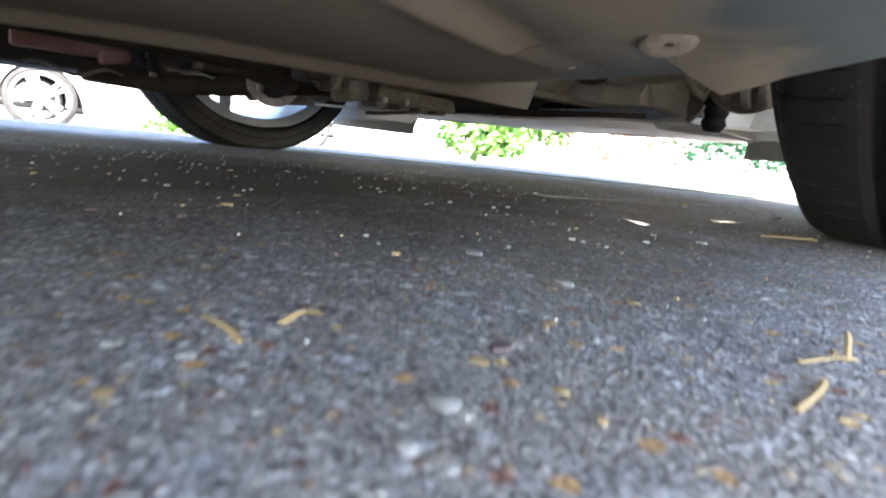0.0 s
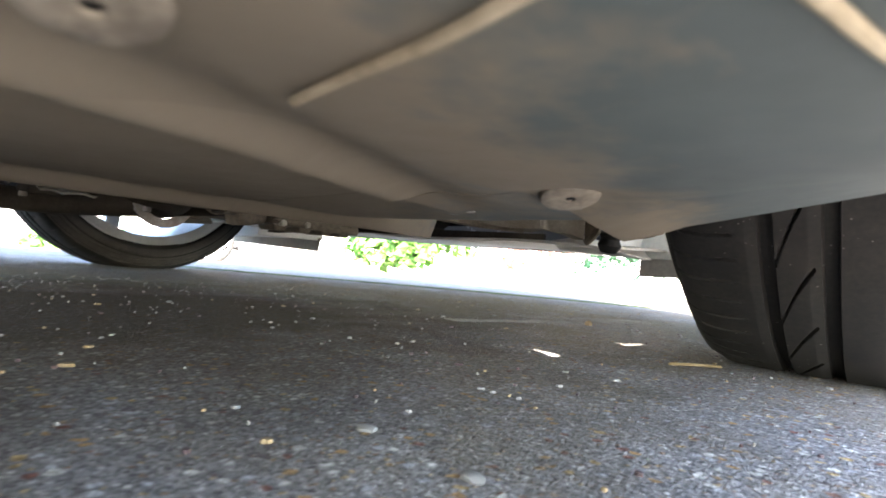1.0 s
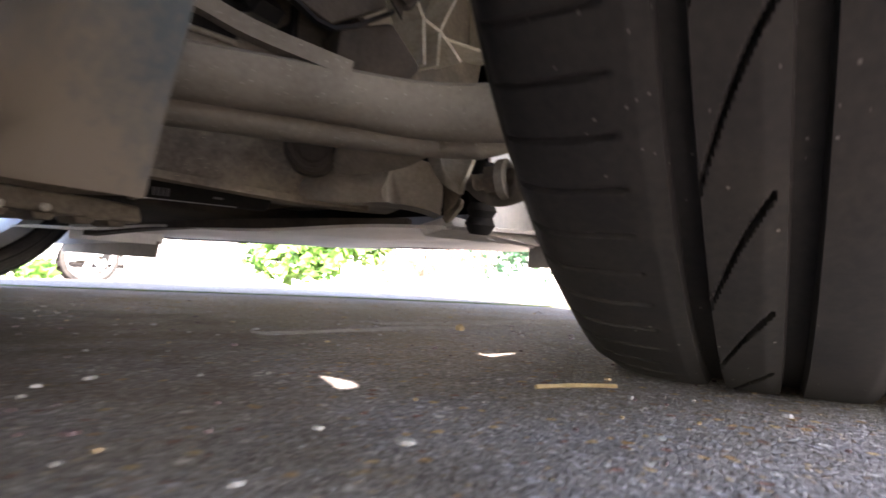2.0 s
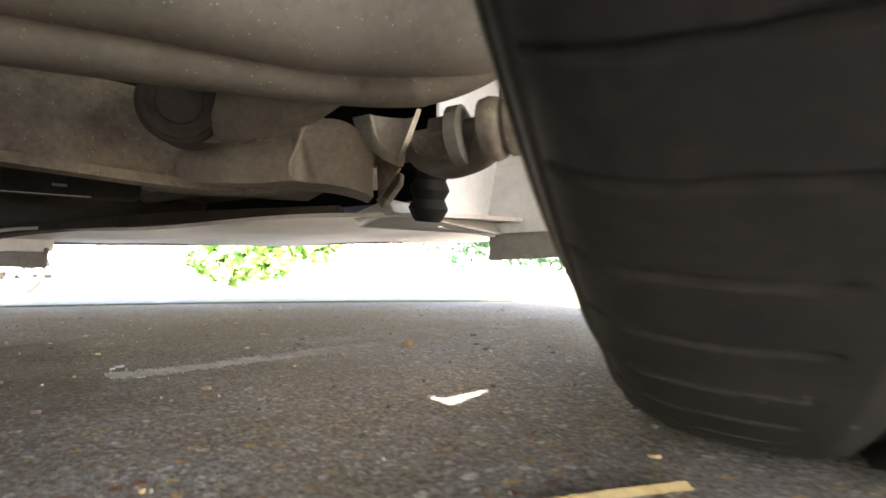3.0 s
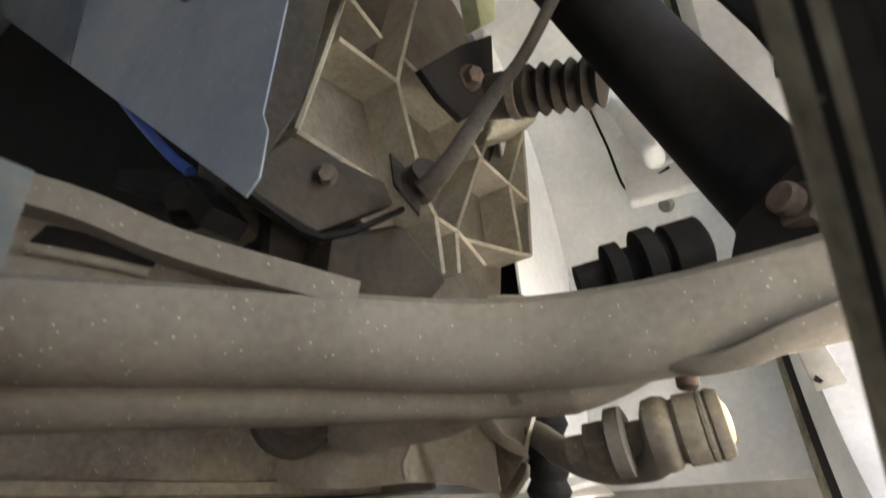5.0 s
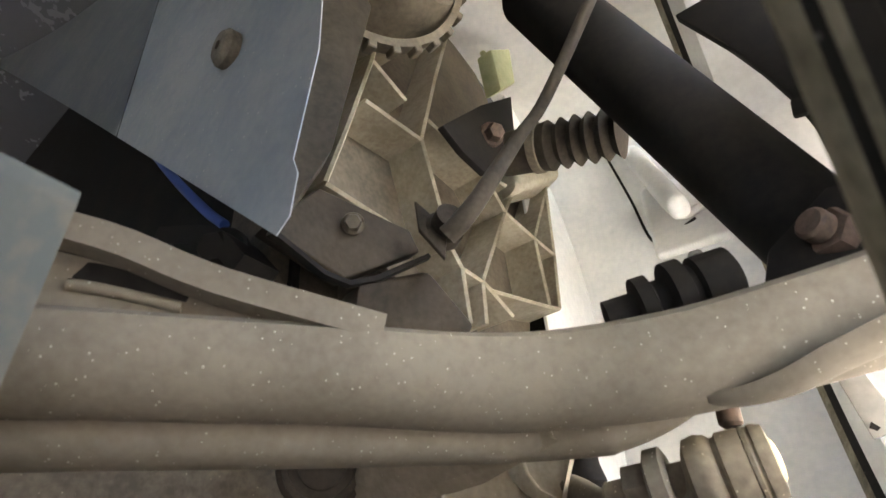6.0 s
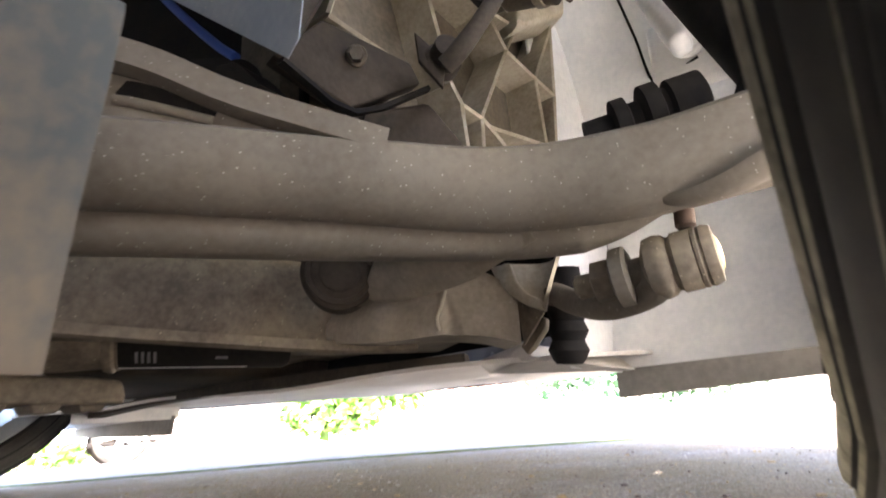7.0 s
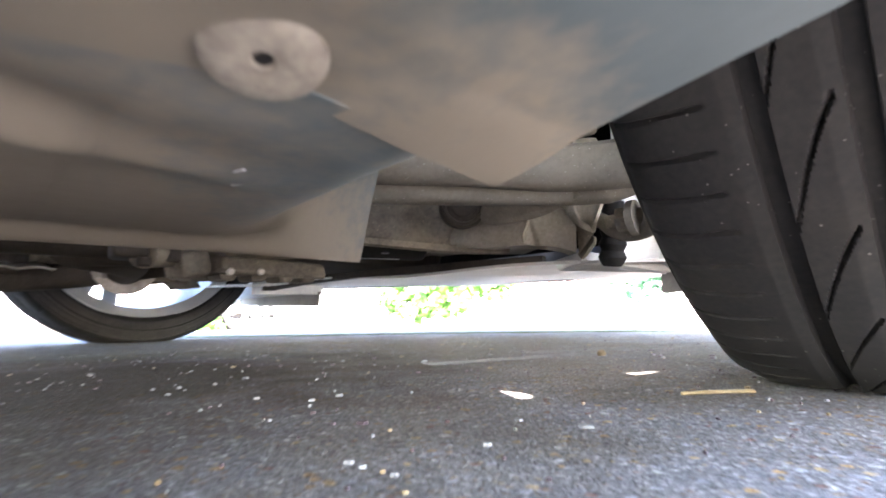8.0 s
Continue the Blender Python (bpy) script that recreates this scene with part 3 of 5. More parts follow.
for x, y, z, r, lean in ((0.0738, 0.4524, 0.0926, 0.0104, (0.28, -0.18, -0.94)), (0.104, 0.302, 0.0915, 0.0085, (0.25, 0.0, -0.95))):
    m = axis((x, y, z), Vector((x, y, z)) + Vector(lean))
    bolt = part("shield_bolt", lathe([(r * 0.8, -0.006), (r * 0.97, -0.001), (r, 0.0004), (r * 0.975, 0.0014), (r * 0.90, 0.0019), (r * 0.5, 0.0022), (r * 0.20, 0.0022), (r * 0.17, 0.0019), (r * 0.15, 0.0004)], 40, m), M_DUSTBOLT, car, "dusty round shield fastener")
    part("socket", lathe([(0.0001, 0.0012), (r * 0.165, 0.0014)], 20, m), M_BLACK, bolt)
# Pressed marks, their glint put in as a pale colour
for x, y in ((0.0100, 0.4735), (0.0035, 0.4760), (-0.0055, 0.4790)):
    part("glint_mark", box(0.0042, 0.0011, 0.0010, pose(x, y, 0.0898, 0, 0, 20), 0.0004, 2), M_STONE, tray, "small moulded mark, coloured pale for its glint")

SEAMS = [[(0.090, 0.336), (0.112, 0.333), (0.130, 0.331), (0.150, 0.327), (0.170, 0.322)], [(0.163, 0.330), (0.166, 0.345), (0.170, 0.362), (0.178, 0.380)]]
for way in SEAMS:
    part("shield_seam", tube([(x, y, corner_z(x, y) - 0.0010) for x, y in way], 0.0010, 8), M_SEAM, car, "dusty raised seam")
part("drain_slot", slab([(0.088, 0.292, corner_z(0.088, 0.292) - 0.0006), (0.094, 0.290, corner_z(0.094, 0.290) - 0.0006), (0.101, 0.301, corner_z(0.101, 0.301) - 0.0006), (0.097, 0.303, corner_z(0.097, 0.303) - 0.0006)], 0.001, 0), M_BLACK, car)

# wheel-arch lining behind the near wheel
def arch(u, v):
    a = radians(-34 + 155 * v)
    r = 0.375
    x = -0.25 + 0.50 * u
    return Vector((x, 0.905 + r * math.cos(a) - 0.03, 0.316 + r * math.sin(a)))


part("arch_lining", side_wall(arch, 12, 40, (0, 0.003, 0.003)), M_LINER, car, "pale grey wheel-arch lining")
part("lining_side", slab([(-0.232, 1.07, 0.105), (-0.25, 1.24, 0.105), (-0.25, 1.26, 0.75), (-0.232, 1.07, 0.75)], 0.004), M_LINER, car)
part("air_flap", slab([(-0.257, 1.222, 0.077), (0.22, 1.222, 0.090), (0.22, 1.226, 0.125), (-0.257, 1.226, 0.112)], 0.006), M_FLAP, car, "grey rubber air flap behind the wheel")

part("lining_panel", join(box(0.105, 0.014, 0.12, pose(-0.085, 1.185, 0.44, -20, 0, 8), 0.006, 3), box(0.022, 0.03, 0.2, pose(-0.118, 1.165, 0.50, -24, -14, 8), 0.009, 3)), M_LINER, car)
part("lining_clip", lathe([(0.009, 0), (0.008, 0.003), (0.004, 0.005), (0.003, 0.003)], 20, axis((-0.110, 1.234, 0.408), (-0.094, 1.14, 0.365))), M_FLAP, car)
part("brake_hose_tab", slab([(-0.0263, 1.050, 0.225), (-0.0190, 1.050, 0.1600), (0.0005, 1.050, 0.1630), (-0.0135, 1.050, 0.225)], 0.003, 0.0008), M_FLAP, car, "bent grey metal tab inside the wheel")
part("tab_notch", slab([(-0.0185, 1.0478, 0.1665), (-0.0150, 1.0478, 0.1640), (-0.0125, 1.0478, 0.1655), (-0.0160, 1.0478, 0.1700)], 0.0006, 0), M_BLACK, car)

# Black line drawn for the panel's gap and the shadow of its edge
part("panel_gap_shadow", tube([(-0.157, 1.168, 0.542), (-0.145, 1.168, 0.473), (-0.136, 1.168, 0.413), (-0.115, 1.168, 0.411), (-0.086, 1.168, 0.419)], 0.0016, 8), M_BLACK, car)
part("panel_roll", tube([(-0.138, 1.166, 0.56), (-0.119, 1.166, 0.478), (-0.107, 1.167, 0.440), (-0.099, 1.168, 0.429), (-0.085, 1.168, 0.428), (-0.05, 1.169, 0.436)], 0.0048, 12), M_LINER, car)

# lower control arm
ARM = [(0.10, 0.850, 0.182), (0.03, 0.835, 0.177), (-0.02, 0.825, 0.173), (-0.06, 0.812, 0.170), (-0.108, 0.786, 0.170), (-0.15, 0.728, 0.170), (-0.19, 0.662, 0.170), (-0.203, 0.642, 0.170), (-0.225, 0.606, 0.170)]
prof = [(0.004, 0.018), (-0.001, 0.014), (-0.002, 0.004), (0.001, -0.006), (0.009, -0.014), (0.020, -0.0185), (0.029, -0.018), (0.034, -0.013), (0.050, -0.012), (0.056, 0.0), (0.056, 0.012), (0.050, 0.018), (0.030, 0.021), (0.012, 0.021)]
ARM_UP = [Vector(p) + Vector((0, 0, 0.0025 * min(1.0, max(0.0, (0.80 - p[1]) / 0.06)))) for p in ARM]
arm = part("control_arm", sweep(ARM_UP, prof, [1, 1, 1, 1, 0.96, 0.88, 0.86, 0.86, 0.86], steps=9), M_ARM, car, "dusty pressed-steel lower control arm with stone chips")
bead = [(0.045 + 0.0165 * math.cos(k * math.pi / 8), -0.0185 + 0.0125 * math.sin(k * math.pi / 8)) for k in range(16)]
part("arm_bead", sweep([(-0.040, 0.818, 0.197), (-0.062, 0.809, 0.184), (-0.085, 0.799, 0.175)] + [Vector(p) + Vector((0, 0, 0.006)) for p in ARM[4:]], bead, steps=9), M_ARM, car)
ridge = [(-0.0028, 0.0), (0.0, -0.0045), (0.008, -0.0075), (0.016, -0.0060), (0.020, 0.0), (0.010, 0.004)]
part("arm_flange", sweep([(0.10, 0.842, 0.174), (0.03, 0.8255, 0.1690), (-0.008, 0.8265, 0.1625), (-0.030, 0.8285, 0.1570), (-0.048, 0.829, 0.1555), (-0.062, 0.826, 0.1590)], ridge, [1.1, 1.05, 1.0, 0.9, 0.7, 0.3], steps=8), M_ARM, car, "rolled lower flange of the control arm")
part("arm_web", slab([(-0.158, 0.742, 0.186), (-0.206, 0.667, 0.186), (-0.232, 0.622, 0.186), (-0.232, 0.624, 0.220), (-0.204, 0.664, 0.209), (-0.180, 0.704, 0.198)], 0.003, 0), M_ARM, car)
part("web_slot", sweep([(-0.2085, 0.6575, 0.2052), (-0.2020, 0.6655, 0.2042), (-0.1940, 0.6775, 0.2015), (-0.1870, 0.6885, 0.1975)], [(-0.0012, -0.0045), (0.0012, -0.0045), (0.0012, 0.0045), (-0.0012, 0.0045)], [0.9, 1.0, 0.9, 0.3], steps=5), M_BLACK, arm, "dark slot through the web")
part("slot_lip", tube([(-0.2078, 0.6560, 0.2000), (-0.2030, 0.6625, 0.1990), (-0.1950, 0.6745, 0.1965), (-0.1870, 0.6870, 0.1935)], 0.0022, 10), M_ARM, arm)
part("arm_lip", sweep([(-0.140, 0.742, 0.186), (-0.172, 0.690, 0.200), (-0.193, 0.657, 0.214), (-0.222, 0.615, 0.224)], [(0.0, -0.005), (0.010, -0.005), (0.010, 0.006), (0.0, 0.006)], steps=5), M_ARM, car)
part("arm_lug", hull([(-0.240, 0.829, 0.166), (-0.2630, 0.831, 0.1480), (-0.248, 0.832, 0.1418), (-0.232, 0.832, 0.1378), (-0.2200, 0.832, 0.1376), (-0.2075, 0.832, 0.1425), (-0.1880, 0.831, 0.1450), (-0.165, 0.828, 0.1460), (-0.140, 0.823, 0.1470), (-0.108, 0.816, 0.1495), (-0.110, 0.805, 0.172), (-0.150, 0.795, 0.178), (-0.215, 0.808, 0.176), (-0.225, 0.845, 0.152), (-0.165, 0.840, 0.156)], 0.006), M_STEEL, car)
part("arm_bush", lathe([(0.005, -0.002), (0.010, -0.003), (0.013, -0.002), (0.0135, -0.0005), (0.0165, 0.0), (0.0180, 0.0), (0.0185, -0.0025), (0.0215, -0.0025), (0.0220, 0.0005), (0.0245, 0.0010), (0.0252, 0.003), (0.0252, 0.05)], 44, axis((-0.2560, 0.812, 0.1640), (-0.300, 0.850, 0.172))), M_BUSH, car, "grimy rubber bush")
nut = part("ball_joint_nut", join(hex_head((0.014, 0.890, 0.214), (0.003, 0.868, 0.221), 0.0125, 1.35), rod((0.003, 0.868, 0.221), (-0.001, 0.860, 0.2235), 0.0075)), M_RUST, car, "rusty ball joint nut")
part("joint_tab", slab([(-0.034, 0.860, 0.186), (0.055, 0.868, 0.190), (0.052, 0.874, 0.226), (0.012, 0.878, 0.246), (-0.020, 0.870, 0.222)], 0.006, 0.002), M_BLACK, car)
part("ball_joint", lathe([(0.020, -0.03), (0.024, -0.01), (0.022, 0.012), (0.016, 0.016)], 28, axis((0.030, 0.915, 0.200), (0.012, 0.886, 0.214))), M_BLACK, car)

# strut leg rising from the ball joint
BACKING = [(-0.018, 0.490), (0.006, 0.430), (0.017, 0.395), (0.0245, 0.364), (0.028, 0.338), (0.027, 0.30), (0.027, 0.26), (0.034, 0.215), (0.085, 0.205), (0.095, 0.30), (0.090, 0.44), (0.045, 0.488)]
part("brake_backing", join(slab([(x, 0.966, z) for x, z in BACKING], 0.010, 0.002), box(0.009, 0.006, 0.014, pose(0.0255, 0.965, 0.352, 0, 12, 0), 0.002, 2)), M_BLACK, car, "dark grimy brake backing plate")
# Dark block added behind the tyre so no sun spot falls on the arm
part("knuckle_sun_block", hull([(0.030, 0.745, 0.238), (0.080, 0.745, 0.240), (0.030, 0.865, 0.232), (0.085, 0.880, 0.240), (0.040, 0.760, 0.320), (0.080, 0.760, 0.330), (0.040, 0.900, 0.340), (0.085, 0.905, 0.350)], 0.008), M_BLACK, car, "dark cast block, added to keep sun off the arm")
part("strut_leg", rod((0.01, 0.916, 0.215), (-0.11, 0.912, 0.55), 0.027, 0.031, 28), M_BLACK, car, "matt black strut leg")

# anti-roll bar and its link
LINK_R, LINK_L = (-0.043, 0.869, 0.135), (-0.112, 0.858, 0.130)
part("link_joint", lathe([(0.010, 0.004), (0.0140, 0.0045), (0.0152, 0.008), (0.0152, 0.0095), (0.0147, 0.010), (0.0147, 0.011), (0.0152, 0.0115), (0.0152, 0.013), (0.0147, 0.0135), (0.0152, 0.0145), (0.0152, 0.0225), (0.0138, 0.0235), (0.0136, 0.025), (0.0155, 0.027), (0.0165, 0.031), (0.0155, 0.036), (0.011, 0.038), (0.0078, 0.039), (0.0078, 0.05)], 32, axis(LINK_R, LINK_L)), M_BEAM, car, "grey link joint with a rubber boot")
part("link_cap", lathe([(0.0088, 0.0065), (0.0088, 0.0042), (0.0075, 0.0030), (0.003, 0.0022)], 20, axis(LINK_R, LINK_L)), M_BRASS, car, "yellow zinc cap")
part("link_rod", rod((-0.059, 0.868, 0.150), (-0.056, 0.871, 0.198), 0.0050), M_RUST, car, "rusty link rod")
part("bar_eye", lathe([(0.012, 0.045), (0.0155, 0.0465), (0.0155, 0.053), (0.012, 0.0545)], 28, axis(LINK_R, LINK_L)), M_ARM, car)
part("link_nut", join(lathe([(0.0105, 0.054), (0.0115, 0.0555), (0.0115, 0.064), (0.009, 0.065)], 6, axis(LINK_R, LINK_L)), lathe([(0.0065, 0.064), (0.0065, 0.0735), (0.005, 0.075)], 16, axis(LINK_R, LINK_L))), M_BEAM, car)
part("anti_roll_bar", tube([(-0.073, 0.859, 0.131), (-0.080, 0.865, 0.1225), (-0.112, 0.886, 0.1225), (-0.144, 0.911, 0.133), (-0.175, 0.936, 0.148), (-0.22, 0.956, 0.152), (-0.5, 0.97, 0.15), (-0.9, 0.97, 0.15)], 0.0082, 18), M_ARM, car, "dusty anti-roll bar")
part("upper_joint", lathe([(0.012, 0), (0.015, 0.0015), (0.015, 0.017), (0.012, 0.0185), (0.012, 0.021), (0.0165, 0.0225), (0.0165, 0.030), (0.010, 0.032), (0.010, 0.037), (0.014, 0.0385), (0.014, 0.045), (0.008, 0.046), (0.008, 0.06)], 24, axis((-0.036, 0.862, 0.211), (-0.090, 0.836, 0.201))), M_BLACK, car, "black upper link joint")

# subframe rail, its end box and brackets
RAIL = [(-0.262, 0.945, 0.128), (-0.285, 0.910, 0.128), (-0.325, 0.862, 0.130), (-0.350, 0.78, 0.134), (-0.370, 0.71, 0.138), (-0.382, 0.645, 0.142)]
part("subframe_rail", sweep(RAIL, [(0.004, 0.0), (0.0, 0.006), (0.002, 0.05), (0.012, 0.066), (0.07, 0.070), (0.076, 0.060), (0.076, 0.004), (0.07, 0.0)], steps=8), M_BEAM, car, "grimy brown subframe rail")
part("rail_flange", sweep([Vector(p) + Vector((0.004, 0, -0.003)) for p in RAIL[1:]], [(-0.003, -0.003), (0.002, -0.005), (0.009, -0.004), (0.010, 0.002), (0.004, 0.005), (-0.003, 0.004)], steps=8), M_BEAM, car)
BOX_TOP = smooth_path([Vector(p) for p in ((-0.330, 0.862, 0.152), (-0.2903, 0.864, 0.154), (-0.2664, 0.870, 0.151), (-0.2360, 0.880, 0.158), (-0.2275, 0.890, 0.1660), (-0.2107, 0.903, 0.1665), (-0.1990, 0.912, 0.158), (-0.1898, 0.915, 0.142))], 6)
BOX_LOW = smooth_path([Vector(p) for p in ((-0.330, 0.862, 0.130), (-0.2904, 0.864, 0.1250), (-0.2666, 0.870, 0.1232), (-0.2336, 0.880, 0.1236), (-0.2282, 0.890, 0.1232), (-0.2115, 0.903, 0.1204), (-0.2000, 0.911, 0.1170), (-0.1905, 0.915, 0.1130))], 6)


def rail_end(u, v):
    """Folded end of the subframe: a rounded face, stepped at its weld."""
    f = u * (len(BOX_TOP) - 1)
    k = min(int(f), len(BOX_TOP) - 2)
    a, b = BOX_LOW[k].lerp(BOX_LOW[k + 1], f - k), BOX_TOP[k].lerp(BOX_TOP[k + 1], f - k)
    p = a.lerp(b, v)
    swell = 0.0065 * math.sin(math.pi * min(1.0, 0.12 + 0.94 * v)) + 0.004 * max(0.0, min(1.0, (p.x + 0.231 + 0.10 * (v - 0.5) * 0.1) / 0.004)) + 0.003 * math.exp(-((p.x + 0.278) / 0.014) ** 2)
    return p + Vector((0.55, -0.83, 0)) * swell


rail_box = part("rail_box", side_wall(rail_end, 84, 14, (-0.045, 0.050, 0.004)), M_STEEL, car, "dusty folded end of the subframe, coloured paler for bounce light")
part("weld_seam", tube([(-0.2225, 0.884, 0.1650), (-0.2240, 0.880, 0.1568), (-0.2265, 0.8755, 0.1423), (-0.2295, 0.8735, 0.1341), (-0.2290, 0.8745, 0.1255)], 0.0016, 10), M_STEEL, rail_box)
part("cross_member", sweep([(-0.28, 0.98, 0.16), (-0.45, 1.0, 0.17), (-0.85, 1.0, 0.17), (-1.02, 0.98, 0.16)], [(-0.05, -0.02), (0.05, -0.02), (0.05, 0.03), (-0.05, 0.03)], steps=6), M_BEAM, car)
saddle = part("bar_saddle", slab([(-0.2053, 0.908, 0.1700), (-0.2003, 0.908, 0.1578), (-0.1904, 0.908, 0.1462), (-0.1787, 0.909, 0.1370), (-0.1660, 0.910, 0.1310), (-0.1690, 0.910, 0.1400), (-0.1785, 0.909, 0.1456), (-0.1848, 0.908, 0.1553), (-0.1885, 0.908, 0.1700)], 0.004, 0.0015), M_ALU, car, "pale curved bar saddle")
part("saddle_cup", side_wall(lambda u, v: Vector((-0.1965 + 0.043 * u + 0.020 * v * (1 - 1.9 * u), 0.9135 + 0.020 * math.sin(math.pi * u) * (1 - 0.6 * v), 0.172 - 0.003 * u - 0.036 * v)), 18, 14, (0.001, 0.003, 0)), M_ALU, saddle)
part("saddle_bracket", slab([(-0.1808, 0.930, 0.1329), (-0.172, 0.926, 0.1284), (-0.1741, 0.928, 0.1216), (-0.1864, 0.930, 0.1105), (-0.1927, 0.930, 0.1066), (-0.1978, 0.930, 0.1133), (-0.1890, 0.933, 0.1215)], 0.004, 0.0015), M_ALU_DARK, saddle)
part("bracket_web", slab([(-0.1956, 0.926, 0.1470), (-0.1746, 0.926, 0.1336), (-0.1807, 0.927, 0.127), (-0.1943, 0.927, 0.1134)], 0.003, 0.001), M_BEAM, saddle)
part("steering_boot", lathe([(0.010, 0)] + [(0.0125 + 0.0035 * (k % 2), 0.003 + 0.0075 * k) for k in range(8)] + [(0.012, 0.066), (0.011, 0.075)], 24, axis((-0.192, 0.985, 0.102), (-0.182, 0.98, 0.176))), M_BLACK, car, "black rubber boot")

# oil filter beside the rail
FILTER = axis((-0.44, 0.755, 0.157), (-0.385, 0.865, 0.155))
facing = FILTER.to_3x3().inverted() @ Vector((0.70, -0.35, -0.95))
FILTER_DOWN = math.atan2(facing.y, facing.x)
of = part("oil_filter", lathe([(0.030, -0.004), (0.036, 0), (0.036, 0.118), (0.034, 0.122), (0.02, 0.124)], 48, FILTER), M_BLACK, car, "black oil filter with a printed label")
part("filter_flange", lathe([(0.030, -0.010), (0.0375, -0.009), (0.0385, -0.006), (0.0385, -0.003), (0.0365, -0.001), (0.0365, 0.001), (0.030, 0.001)], 48, FILTER, closed=True), M_ALU_DARK, of)
part("filter_housing", join(rod((-0.50, 0.66, 0.150), (-0.444, 0.748, 0.157), 0.033, 0.035, 28), box(0.012, 0.014, 0.010, pose(-0.462, 0.700, 0.128, 0, 0, 30), 0.001)), M_BEAM, car)


def filter_bar(along, around, length, width):
    """A flat bar of print lying on the side of the filter."""
    bm = bmesh.new()
    n = 6
    rows = []
    for k in range(n + 1):
        a = around + (k / n - 0.5) * width / 0.0364
        rows.append([bm.verts.new(FILTER @ Vector((0.0364 * math.cos(a), 0.0364 * math.sin(a), h))) for h in (along, along + length)])
    for p, q in zip(rows, rows[1:]):
        bm.faces.new((p[0], p[1], q[1], q[0]))
    return bm


for k in range(4):
    part("label_bar", filter_bar(0.012 + 0.004 * k, FILTER_DOWN + 0.1, 0.0020, 0.012), M_PRINT, of)
part("label_bar", filter_bar(0.066, FILTER_DOWN + 0.1, 0.009, 0.003), M_PRINT, of)
for sgn in (-1, 1):
    part("label_line", filter_bar(0.0, FILTER_DOWN + sgn * 0.50, 0.09, 0.0022), M_LABEL, of)
bracket = hull([(-0.468, 0.640, 0.101), (-0.468, 0.775, 0.098), (-0.468, 0.770, 0.116), (-0.470, 0.645, 0.121), (-0.53, 0.635, 0.103), (-0.53, 0.775, 0.100), (-0.53, 0.77, 0.125), (-0.53, 0.64, 0.130)], 0.004)
mount = part("mount_bracket", bracket, M_BEAM, car, "stained cast engine mount bracket with ragged edge")
for y in (0.642, 0.678, 0.712, 0.742):
    part("lug", hull([(-0.475, y, 0.101), (-0.475, y + 0.022, 0.101), (-0.478, y + 0.018, 0.0935), (-0.478, y + 0.004, 0.0935), (-0.52, y, 0.101), (-0.52, y + 0.022, 0.101), (-0.52, y + 0.018, 0.0945), (-0.52, y + 0.004, 0.0945)], 0.002), M_BEAM, mount)
part("end_block", box(0.05, 0.035, 0.03, pose(-0.50, 0.615, 0.112, 12, 0, 8), 0.008, 3), M_BEAM, mount)
for y, z in ((0.652, 0.104), (0.687, 0.105)):
    part("bracket_stud", rod((-0.476, y, z), (-0.4655, y, z - 0.001), 0.0042), M_BOLT, mount)
part("lower_hose", tube([(-0.46, 0.56, 0.118), (-0.50, 0.60, 0.124), (-0.56, 0.66, 0.122), (-0.62, 0.74, 0.125)], 0.016, 16), M_BEAM, car)
part("rear_bracket", join(hull([(-0.44, 0.53, 0.112), (-0.47, 0.60, 0.110), (-0.47, 0.60, 0.128), (-0.44, 0.53, 0.126), (-0.52, 0.54, 0.115), (-0.53, 0.61, 0.115), (-0.52, 0.54, 0.135), (-0.53, 0.61, 0.135)], 0.005), rod((-0.455, 0.560, 0.104), (-0.455, 0.560, 0.114), 0.007)), M_CASE, car)

# engine underside towards the middle
part("sump", join(box(0.34, 0.34, 0.11, pose(-0.72, 0.88, 0.185, 0, 0, 4), 0.02, 3), box(0.38, 0.38, 0.012, pose(-0.72, 0.88, 0.235, 0, 0, 4), 0.003)), M_CASE, car, "stained aluminium sump")
for k in range(7):
    part("sump_bolt", hex_head((-0.88 + 0.053 * k, 0.70 + 0.004 * k, 0.229), (-0.88 + 0.053 * k, 0.70 + 0.004 * k, 0.219), 0.006), M_BOLT, car)
part("exhaust_pipe", tube([(-1.02, 0.98, 0.30), (-1.03, 0.80, 0.17), (-0.98, 0.68, 0.140), (-0.86, 0.62, 0.134), (-0.70, 0.60, 0.134), (-0.60, 0.52, 0.138), (-0.575, 0.40, 0.150), (-0.57, -2.2, 0.175)], 0.026, 18), M_CASE, car, "brown exhaust pipe")
part("exhaust_flange", join(lathe([(0.030, -0.006), (0.045, -0.006), (0.045, 0.006), (0.030, 0.006)], 24, axis((-0.78, 0.612, 0.134), (-0.70, 0.60, 0.134)), closed=True), rod((-0.80, 0.58, 0.112), (-0.80, 0.58, 0.145), 0.006), rod((-0.74, 0.575, 0.110), (-0.74, 0.575, 0.145), 0.006)), M_BOLT, car, "pale exhaust flange with two bolts")
part("heat_shield", sheet(lambda u, v: Vector((-1.10 + 0.24 * u, 0.46 + 0.20 * v, 0.128 + 0.02 * math.cos((u - 0.5) * 3) + 0.002 * math.sin(v * 30))), 14, 14, 0.003), M_ALU, car, "crumpled heat shield")
part("heat_bracket", join(box(0.10, 0.03, 0.008, pose(-1.02, 0.50, 0.118, 0, 6, 12), 0.002), box(0.04, 0.05, 0.03, pose(-0.94, 0.53, 0.125, 0, 0, 10), 0.004), rod((-0.90, 0.55, 0.112), (-0.90, 0.55, 0.14), 0.008)), M_RUST, car)
